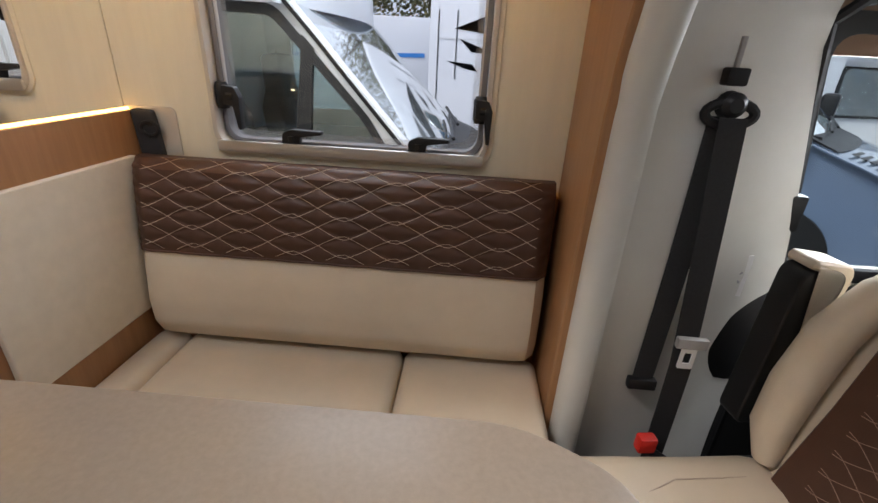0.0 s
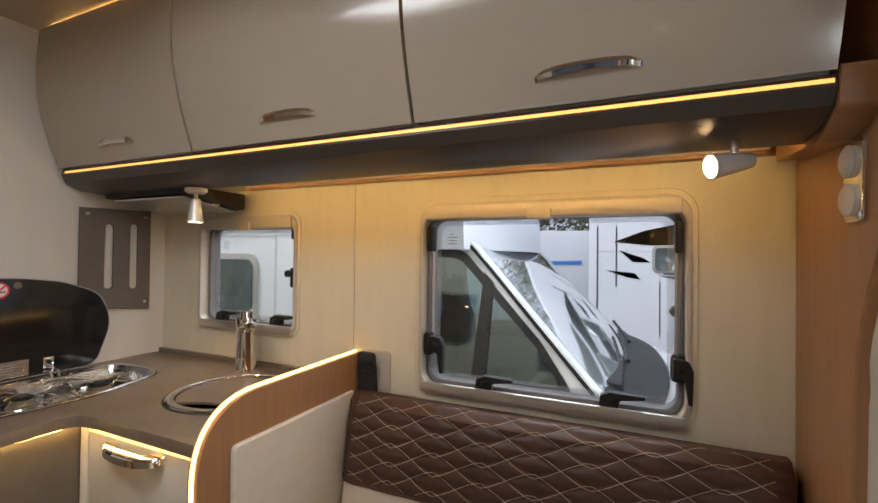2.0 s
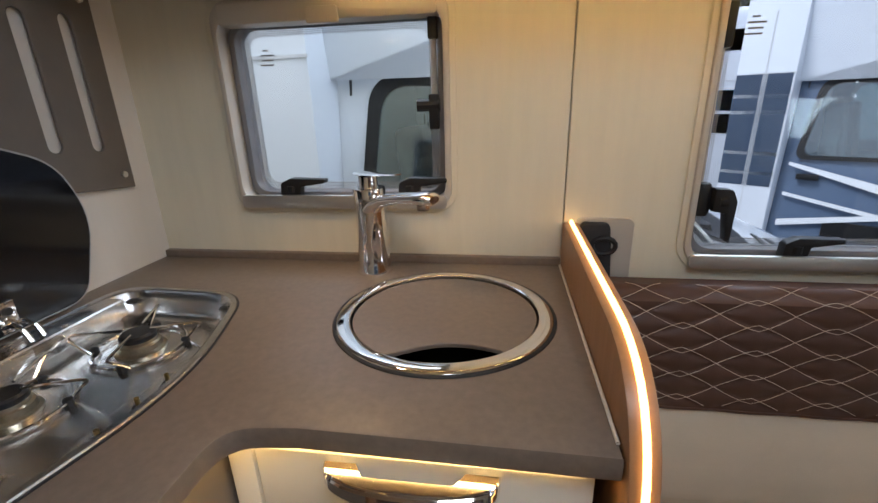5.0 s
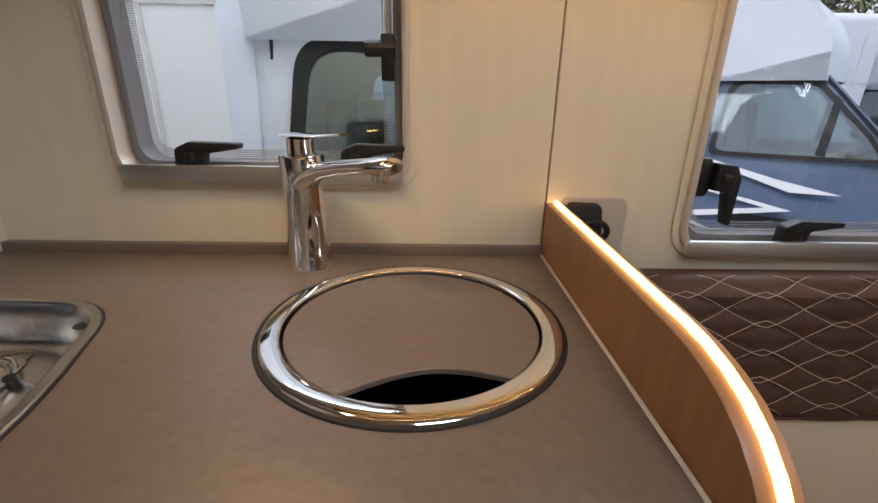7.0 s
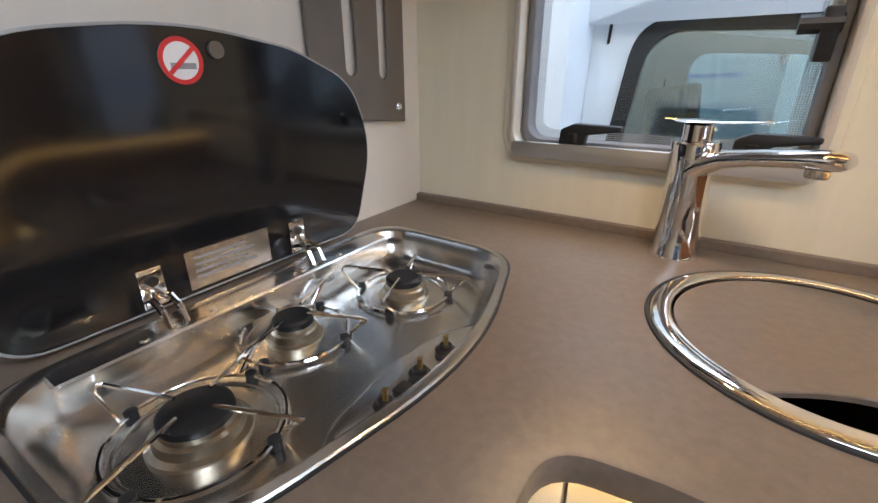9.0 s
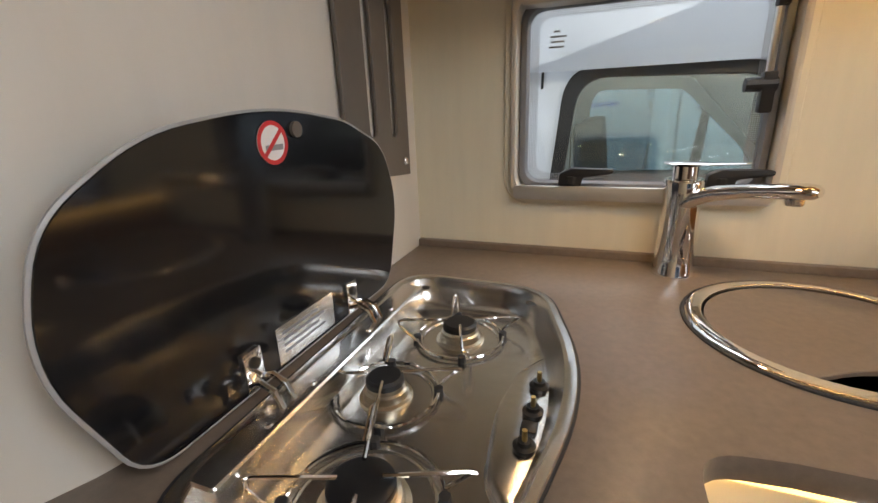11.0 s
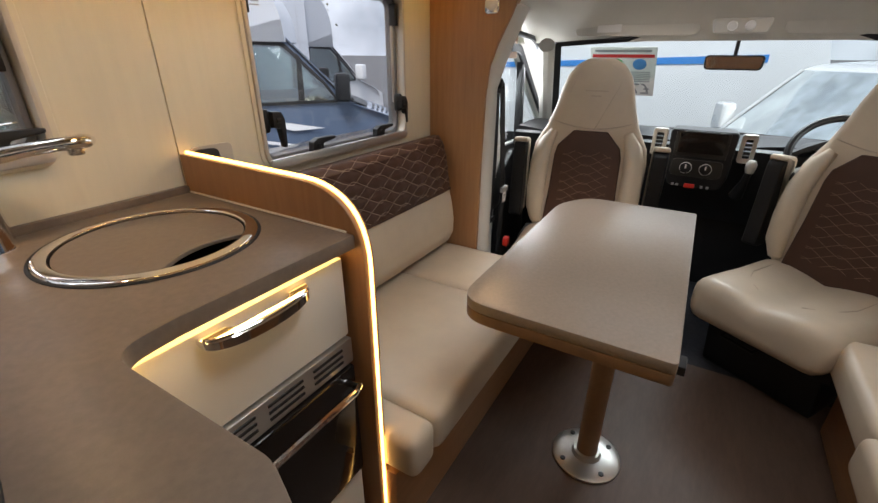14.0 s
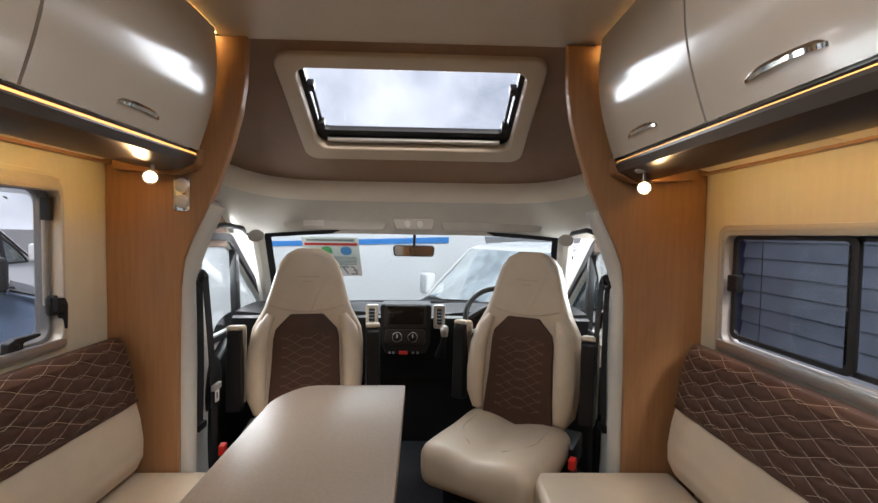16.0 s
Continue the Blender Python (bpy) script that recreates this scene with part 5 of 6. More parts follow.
part("radio_screen", prism(rrect(-0.085, 0.110, 0.800, 0.895, 0.006), "x", 0.953, 0.962, 0.002), M["darkglass"], dash, "dark radio touch screen")
part("radio_bezel", prism(rrect(-0.098, 0.123, 0.782, 0.900, 0.008), "x", 0.957, 0.966, 0.002), M["knob"], dash)
part("control_band", prism(rrect(-0.095, 0.120, 0.688, 0.770, 0.02), "x", 0.953, 0.966, 0.003), M["knob"], dash)
for yy in (0.055, -0.028):
    k = part("dial", turned(lathe([(0, 0), (0.026, 0), (0.024, 0.012), (0.010, 0.016), (0, 0.016)], (0, 0, 0), 24), Matrix.Translation((0.953, yy, 0.731)) @ Matrix.Rotation(radians(-90), 4, 'Y')), M["black"], dash)
    part("dial_ring", turned(lathe([(0.0262, 0.0), (0.0262, 0.006), (0.0215, 0.008), (0.0215, 0.0)], (0, 0, 0), 24), Matrix.Translation((0.952, yy, 0.731)) @ Matrix.Rotation(radians(-90), 4, 'Y')), M["paper"], dash, "white dial ring")
    part("dial_mark", turned(box(0.934, 0.937, yy - 0.003, yy + 0.003, 0.731, 0.748), Matrix.Identity(4)), M["paper"], dash)
part("hazard_button", box(0.957, 0.966, -0.001, 0.045, 0.634, 0.654, 0.002), M["red"], dash, "red hazard warning button")
for yy in (0.075, 0.095, -0.03, -0.055):
    part("button", box(0.957, 0.965, yy - 0.006, yy + 0.006, 0.638, 0.650, 0.001), M["greyink"], dash)
for y0, y1 in ((0.160, 0.225), (-0.20, -0.138)):
    part("vent_surround", prism(rrect(y0, y1, 0.775, 0.902, 0.012), "x", 0.962, 0.99, 0.004, 2, [rrect(y0 + 0.017, y1 - 0.017, 0.797, 0.882, 0.006)]), M["alu"], dash, "silver air vent surround")
    for i in range(5):
        part("vent_slat", box(0.966, 0.995, y0 + 0.016, y1 - 0.016, 0.796 + i * 0.018, 0.808 + i * 0.018), M["black"], dash)
for yy in (0.19, 0.165):
    part("cup_ring", lathe([(0.018, 0), (0.020, 0.012), (0.015, 0.012), (0.013, 0.0)], (0.975, yy, 0.628), 16), M["chrome"], dash)
part("gear_lever", tube([(0.98, -0.175, 0.62), (0.945, -0.19, 0.70), (0.92, -0.195, 0.755)], [0.03, 0.016, 0.013], 12), M["black"], dash)
part("gear_knob", lathe([(0, -0.02), (0.016, -0.02), (0.021, 0.0), (0.022, 0.02), (0.014, 0.036), (0, 0.038)], (0.915, -0.196, 0.765), 16), M["alu"], dash)
part("instrument_hood", sheet(lambda u, v: Vector((0.99 + 0.20 * v, -0.32 - 0.42 * u, 0.83 + 0.09 * math.sin(math.pi * u) * (1 - 0.5 * v))), 16, 6, 0.02), M["black"], dash)

sw = thing("steering_wheel", (0.86, -0.50, 0.80), "black leather steering wheel", "steering wheel")
SWM = Matrix.Translation((0.90, -0.49, 0.845)) @ Matrix.Rotation(radians(-52), 4, 'Y')
part("rim", turned(tube([(0.185 * math.cos(a * math.pi / 24), 0.185 * math.sin(a * math.pi / 24), 0) for a in range(48)], 0.015, 10, closed=True), SWM), M["black"], sw)
part("hub", turned(lathe([(0, -0.03), (0.07, -0.03), (0.075, 0.0), (0.05, 0.018), (0, 0.02)], (0, 0, 0), 24), SWM), M["black"], sw)
for a in (0, 120, 240):
    part("spoke", turned(tube([(0.05 * math.cos(radians(a)), 0.05 * math.sin(radians(a)), 0), (0.18 * math.cos(radians(a)), 0.18 * math.sin(radians(a)), 0)], 0.02, 8, flat=(1, 0.4)), SWM), M["greyframe"], sw)
part("steering_column", tube([SWM @ Vector((0, 0, -0.03)), SWM @ Vector((0, 0, -0.20))], 0.05, 12), M["black"], sw)

mi = thing("rear_view_mirror", (1.0, -0.03, 1.19), "interior rear-view mirror on a short stem", "mirror")
part("stem", tube([(1.06, -0.028, 1.285), (1.02, -0.028, 1.25), (0.985, -0.028, 1.215)], 0.008, 8), M["black"], mi)
part("housing", prism(rounded([(-0.135, 1.162, 0.02), (0.080, 1.162, 0.02), (0.086, 1.222, 0.02), (-0.141, 1.222, 0.02)]), "x", 0.972, 0.995, 0.006, 3), M["black"], mi)
part("mirror_glass", prism(rounded([(-0.128, 1.168, 0.015), (0.073, 1.168, 0.015), (0.078, 1.216, 0.015), (-0.133, 1.216, 0.015)]), "x", 0.9695, 0.9715), M["chrome"], mi, "mirror glass")

rc = thing("roof_console", (0.99, -0.03, 1.3), "grey roof console with a cab lamp above the mirror", "cab lamp")
part("housing", prism(rounded([(-0.12, 1.305, 0.015), (0.075, 1.305, 0.015), (0.09, 1.365, 0.015), (-0.135, 1.365, 0.015)]), "x", 1.0, 1.07, 0.01, 3), M["trim"], rc)
for yy in (-0.055, 0.01):
    part("lens", turned(lathe([(0, 0), (0.020, 0), (0.016, 0.006), (0, 0.007)], (0, 0, 0), 16), Matrix.Translation((1.0, yy, 1.335)) @ Matrix.Rotation(radians(-90), 4, 'Y')), M["paper"], rc)
for y0, y1, nm in ((0.13, 0.68, 1), (-0.73, -0.175, 0)):
    sv = thing("sun_visor", (1.03, (y0 + y1) / 2, 1.29), "grey fabric sun visor folded up", "sun visor", "sun visors")
    part("visor_board", prism(rrect(y0, y1, 1.300, 1.375, 0.03), "x", 1.012, 1.034, 0.008, 3), M["trim"], sv)
    if nm:
        part("airbag_label", box(1.0095, 1.0115, 0.46, 0.57, 1.318, 1.352), M["paper"], sv, "pale airbag warning label")

# price sheet behind the windscreen, seen from its back
ps = thing("price_sheet", (1.17, 0.47, 1.05), "paper price sheet taped inside the windscreen", "paper sign")
PSM = Matrix.Translation((1.285, 0.47, 1.135)) @ Matrix.Rotation(radians(-38), 4, 'Y')
part("sheet", turned(box(-0.0008, 0.0008, -0.165, 0.165, -0.155, 0.155), PSM), M["paper"], ps)
part("red_band", turned(box(-0.0016, -0.0010, -0.155, 0.155, 0.092, 0.112), PSM), M["redsign"], ps)
for i in range(6):
    part("print_line", turned(box(-0.0016, -0.0010, -0.14, 0.02 + 0.02 * (i % 3), 0.0 - i * 0.012, 0.005 - i * 0.012), PSM), M["greyink"], ps)
part("print_line", turned(box(-0.0016, -0.0010, -0.14, 0.14, 0.125, 0.14), PSM), M["greyink"], ps)
M["green"] = mat("green_print", (0.10, 0.42, 0.16), 0.6)
M["blueink"] = mat("blue_print", (0.08, 0.28, 0.62), 0.6)
for yy, mm in ((0.03, "green"), (-0.085, "blueink")):
    part("round_badge", turned(prism(circle(yy, 0.052, 0.034, 24), "x", -0.0016, -0.001), PSM), M[mm], ps)


def lettering(name, text, size, m, material, parent):
    cu = bpy.data.curves.new(name, 'FONT')
    cu.body, cu.size, cu.extrude, cu.align_x, cu.align_y = text, size, 0.0004, 'CENTER', 'CENTER'
    tmp = bpy.data.objects.new("tmp", cu)
    scene.collection.objects.link(tmp)
    me = bpy.data.meshes.new_from_object(tmp.evaluated_get(bpy.context.evaluated_depsgraph_get()))
    bpy.data.objects.remove(tmp)
    me.transform(m)
    me.materials.clear()
    me.materials.append(material)
    ob = new(name, me)
    ob.parent = parent
    if parent.data is None:
        ob.matrix_parent_inverse = Matrix.Translation(-parent.location)
    return ob


# letters face the road, so they read mirrored from the cabin
lettering("price_print", "\u00a372,", 0.10, PSM @ Matrix(((0, 0, 1, -0.0022), (1, 0, 0, -0.06), (0, 1, 0, -0.11), (0, 0, 0, 1))), M["greyink"], ps)


# B pillars with belts
def b_pillar(s, name):
    wall = YN if s > 0 else -YS
    off = 0.0 if s > 0 else 0.045
    t = thing(name, (0.36, s * 0.92, FLOOR), "grey beige moulded pillar trim behind the cab door", "pillar trim", kind="structure")

    def surf(u, v):
        # u along x from the wooden pillar to the door, v up
        z = 0.02 + 1.36 * v
        x = 0.238 + (0.46 - 0.085 * max(0.0, min(1.0, (z - 0.72) / 0.5))) * u
        y = 0.795 + 0.135 * u + 0.012 * math.sin(8 * v) + off * 0.6
        y -= 0.05 * max(0, (v - 0.85) / 0.15) ** 2
        return Vector((x, s * y, z))

    part("pillar_skin", sheet(surf, 24, 24, 0.012), M["trim"], t)
    part("pillar_lip", tube([(0.252, s * (0.782 + off), z) for z in [0.05 + 1.05 * k / 12 for k in range(13)]] + [(0.25, s * (0.755 + off), 1.18), (0.25, s * (0.725 + off), 1.26), (0.25, s * (0.67 + off), 1.38)], 0.036, 12, flat=(0.9, 1.0)), M["trim"], t)
    part("pillar_step", prism([(0.30, 0.02), (0.56, 0.02), (0.56, 0.40), (0.30, 0.46)], "y", min(s * (0.90 + off), s * (0.955 + off)), max(s * (0.90 + off), s * (0.955 + off)), 0.012, 3), M["trim"], t)
    for zz in (1.175, 0.54):
        part("fixing_cap", turned(lathe([(0, 0), (0.012, 0), (0.010, 0.004), (0, 0.005)], (0, 0, 0), 14), Matrix.Translation((0.262, s * (0.79 + off), zz)) @ Matrix.Rotation(radians(90 * s), 4, 'X')), M["lampbody"], t)
    part("door_seal", tube([(0.705 - 0.085 * max(0.0, min(1.0, (z - 0.72) / 0.5)), s * (0.935 + off * 0.3), z) for z in [0.0 + 1.25 * k / 10 for k in range(11)]] + [(0.66, s * 0.92, 1.29), (0.82, s * 0.905, 1.315), (1.02, s * 0.90, 1.30), (1.12, s * 0.885, 1.245)], 0.013, 8), M["rubber"], t, "black door seal")
    b = thing("seat_belt", (0.34, s * 0.86, 0.3), "black cab seat belt hanging from its pillar anchor", "seat belt", "cab seat belts")
    yy = 0.838 + off * 0.6
    part("slot_plate", box(0.423, 0.431, s * yy - 0.004, s * yy + 0.004, 1.150, 1.215, 0.001), M["greyframe"], b)
    part("height_slider", box(0.410, 0.446, s * yy - 0.018, s * yy + 0.012, 1.136, 1.166, 0.005), M["black"], b)
    part("anchor_loop", tube([(0.428 + 0.043 * math.cos(a), s * (yy - 0.022), 1.090 + 0.020 * math.sin(a)) for a in [k * math.pi / 10 for k in range(20)]], 0.009, 8, closed=True), M["black"], b)
    part("anchor_bolt", turned(lathe([(0, 0), (0.024, 0), (0.022, 0.022), (0.012, 0.030), (0, 0.030)], (0, 0, 0), 16), Matrix.Translation((0.428, s * (yy - 0.008), 1.105)) @ Matrix.Rotation(radians(90 * s), 4, 'X')), M["black"], b)
    part("webbing", sheet(lambda u, v: Vector((0.396 + 0.046 * u - 0.002 * v, s * (yy - 0.016 - 0.006 * math.sin(3 * v)), 1.085 - 0.59 * v)), 4, 16, 0.003), M["belt"], b)
    part("webbing", sheet(lambda u, v: Vector((0.405 + 0.048 * u + 0.045 * min(v, 0.55) / 0.55 + 0.02 * max(0, v - 0.55), s * (yy - 0.036 - 0.012 * math.sin(3 * v)), 1.085 - 0.95 * v)), 4, 24, 0.003), M["belt"], b)
    part("tongue", box(0.444, 0.508, s * (yy - 0.060) - 0.006, s * (yy - 0.060) + 0.010, 0.617, 0.642, 0.004), M["greyframe"], b)
    part("tongue_plate", prism(rrect(0.458, 0.490, 0.566, 0.618, 0.004), "y", s * (yy - 0.061) - 0.002, s * (yy - 0.061) + 0.002, 0.0005, 1, [rrect(0.466, 0.482, 0.580, 0.606, 0.002)]), M["paper"], b)
    part("webbing_guide", box(0.384, 0.448, s * (yy - 0.022) - 0.010, s * (yy - 0.022) + 0.010, 0.472, 0.500, 0.004), M["black"], b)
    la = thing("airbag_notice", (0.57, s * 0.885, 0.70), "small white pictogram notice on the pillar trim", "notice")
    part("notice", box(0.545, 0.605, min(s * 0.878, s * 0.886), max(s * 0.878, s * 0.886), 0.70, 0.80), M["paper"], la)
    part("pictogram", tube([(0.560, s * 0.877, 0.735), (0.590, s * 0.877, 0.760)], 0.003, 5), M["greyink"], la)
    part("pictogram", tube([(0.560, s * 0.877, 0.760), (0.590, s * 0.877, 0.735)], 0.003, 5), M["greyink"], la)
    dl = thing("door_latch", (0.67, s * 0.93, 0.85), "black door striker latch", "door latch")
    part("latch", box(0.650, 0.690, s * 0.925 - 0.02, s * 0.925 + 0.02, 0.85, 0.93, 0.006), M["black"], dl)
    dr = thing("door_pocket", (0.85, s * 0.93, 0.2), "black moulded door card with a speaker bulge", "door card")
    part("door_card", prism(rounded([(0.72, 0.02, 0.02), (1.20, 0.02, 0.02), (1.20, 0.70, 0.06), (0.95, 0.72, 0.05), (0.75, 0.60, 0.12), (0.72, 0.58, 0.03)]), "y", min(s * 0.93, s * 0.985), max(s * 0.93, s * 0.985), 0.015, 3), M["black"], dr)
    part("speaker_bulge", turned(lathe([(0.14, 0), (0.13, 0.03), (0.08, 0.05), (0, 0.055)], (0, 0, 0), 28), Matrix.Translation((0.66, s * 0.935, 0.58)) @ Matrix.Rotation(radians(90 * s), 4, 'X')), M["black"], dr)


b_pillar(1, "b_pillar_trim_north")
b_pillar(-1, "b_pillar_trim_south")
for s, y in ((1, 0.93), (-1, -0.99)):
    gh = thing("grab_handle", (0.62, y, 1.40), "moulded grab handle under the cab header", "grab handle", "grab handles")
    part("handle", tube([(0.66, y, 1.43), (0.66, y - s * 0.03, 1.40), (0.76, y - s * 0.035, 1.395), (0.80, y, 1.42)], 0.012, 8), M["trim"], gh)

# ---- corridor behind the kitchen ----
cw = thing("wardrobe", (-2.4, 0.6, FLOOR), "pale wardrobe with wood frame in the rear corridor", "wardrobe")
part("body", box(-2.58, -2.0, 0.22, 0.6, FLOOR, 1.93), M["wood"], cw)
part("door", box(-2.56, -2.02, 0.195, 0.218, 0.95, 1.45, 0.004), M["white"], cw)
part("door", box(-2.56, -2.02, 0.195, 0.218, 1.46, 1.90, 0.004), M["white"], cw)
part("knob", lathe([(0, 0), (0.03, 0), (0.034, 0.008), (0.02, 0.016), (0, 0.016)], (-2.10, 0.17, 1.02), 16), M["chrome"], cw)

# ---- outside ----
GROUND = -0.60
M["asphalt"] = mat("wet_grey_asphalt", (0.11, 0.11, 0.115), 0.75, vary=0.3, scale=1.5, bump=0.4, bump_scale=80)
M["vanwhite"] = mat("white_vehicle_paint", (0.74, 0.76, 0.79), 0.22, vary=0.03, scale=1, coat=0.6)
M["gelcoat"] = mat("white_gelcoat", (0.70, 0.73, 0.78), 0.35, vary=0.03, scale=1.2, coat=0.2)
M["vanblue"] = mat("slate_blue_paint", (0.10, 0.14, 0.215), 0.25, vary=0.05, scale=1, coat=0.6)
M["skyblue"] = mat("light_blue_paint", (0.16, 0.33, 0.55), 0.25, vary=0.05, scale=1, coat=0.6)
M["navy"] = mat("navy_paint", (0.02, 0.03, 0.10), 0.25, vary=0.05, scale=1, coat=0.6)
M["graphic"] = mat("anthracite_decal", (0.03, 0.033, 0.04), 0.4, vary=0.1)
M["bluedecal"] = mat("blue_decal", (0.03, 0.22, 0.62), 0.4, vary=0.1)
M["vglass"] = mat("vehicle_glass", (0.045, 0.075, 0.08), 0.04, vary=0.2, scale=2, coat=1.0, spec=0.9)
M["wscreen"] = mat("reflective_windscreen", (0.66, 0.72, 0.74), 0.05, metal=0.75, vary=0.35, scale=2.5, coat=1.0, spec=1.0)
M["lens"] = mat("headlight_lens", (0.62, 0.66, 0.70), 0.08, vary=0.15, scale=12, coat=1.0)
M["rim"] = mat("alloy_rim", (0.45, 0.46, 0.48), 0.3, metal=0.8)
M["leaf"] = mat("autumn_foliage", (0.12, 0.12, 0.055), 0.8, vary=0.4, scale=3)
M["bark"] = mat("grey_bark", (0.10, 0.085, 0.07), 0.9, vary=0.3, scale=8, bump=0.5, bump_scale=30)
M["siding"] = mat("dark_grey_siding", (0.25, 0.265, 0.30), 0.6, vary=0.15, scale=3, rnd=0.1)
setting("ground", box(-400, 400, -400, 400, GROUND - 0.5, GROUND), M["asphalt"], "grey asphalt sales yard")

CAB = [(0.02, 0.28), (0.0, 0.42), (0.0, 0.62), (-0.03, 0.86), (-0.10, 1.02), (-0.30, 1.13), (-0.62, 1.24), (-0.78, 1.30)]
SCREEN = [(-0.78, 1.30), (-0.95, 1.48), (-1.12, 1.66), (-1.28, 1.83), (-1.42, 1.97)]
ROOF = [(-1.42, 1.97), (-1.58, 2.03), (-1.90, 2.06), (-2.46, 2.08)]
BX = -2.40


def half_width(x, z):
    w = 1.0 - 0.17 * max(0, (z - 1.25) / 0.8) ** 1.2
    w -= 0.10 * max(0, (x + 0.45) / 0.45) ** 2
    return w


def across(profile, nv=14, lift=0.0, inset=0.0, nose=0.16):
    def f(u, v):
        k = u * (len(profile) - 1)
        i = min(len(profile) - 2, int(k))
        x = profile[i][0] + (profile[i + 1][0] - profile[i][0]) * (k - i)
        z = profile[i][1] + (profile[i + 1][1] - profile[i][1]) * (k - i)
        w = half_width(x, z) - inset
        y = (2 * v - 1)
        bend = nose * (1 - y * y) * max(0.25, min(1, 1.4 + x))
        return Vector((x - nose + bend + lift, w * (abs(y) ** 0.9) * (1 if y > 0 else -1), z + lift * 0.8))
    return f


def side_panel(points, s, lift, thick=0.01, hole=()):
    """A plate that follows the side of the cab, with an optional opening."""
    bm = bmesh.new()
    edges = []
    for loop in (points, hole):
        vs = [bm.verts.new((x, s * (half_width(x, z) + lift), z)) for x, z in loop]
        edges += [bm.edges.new((vs[i], vs[(i + 1) % len(vs)])) for i in range(len(vs))]
    if hole:
        bmesh.ops.triangle_fill(bm, use_beauty=True, edges=edges)
    else:
        bmesh.ops.contextual_create(bm, geom=edges)
    bmesh.ops.recalc_face_normals(bm, faces=bm.faces)
    bmesh.ops.solidify(bm, geom=bm.faces[:], thickness=thick)
    return bm


def wheel(t, x, y, r=0.34):
    m = Matrix.Translation((x, y, r)) @ Matrix.Rotation(radians(90), 4, 'X')
    ty = tpart("wheel", turned(lathe([(r * 0.62, -0.10), (r * 0.95, -0.10), (r, -0.07), (r, 0.07), (r * 0.95, 0.10), (r * 0.62, 0.10)], (0, 0, 0), 28), m), M["rubber"], t)
    for sg in (1, -1):
        rim = lathe([(r * 0.64, 0.085 * sg), (r * 0.58, 0.06 * sg), (r * 0.2, 0.075 * sg), (0, 0.08 * sg)], (0, 0, 0), 20)
        tpart("rim", turned(rim, m), M["rim"], ty)


def tpart(name, bm, material, t, lab=""):
    ob = new(name, finish(bm, name, material))
    ob.parent = t
    return tagged(ob, lab)


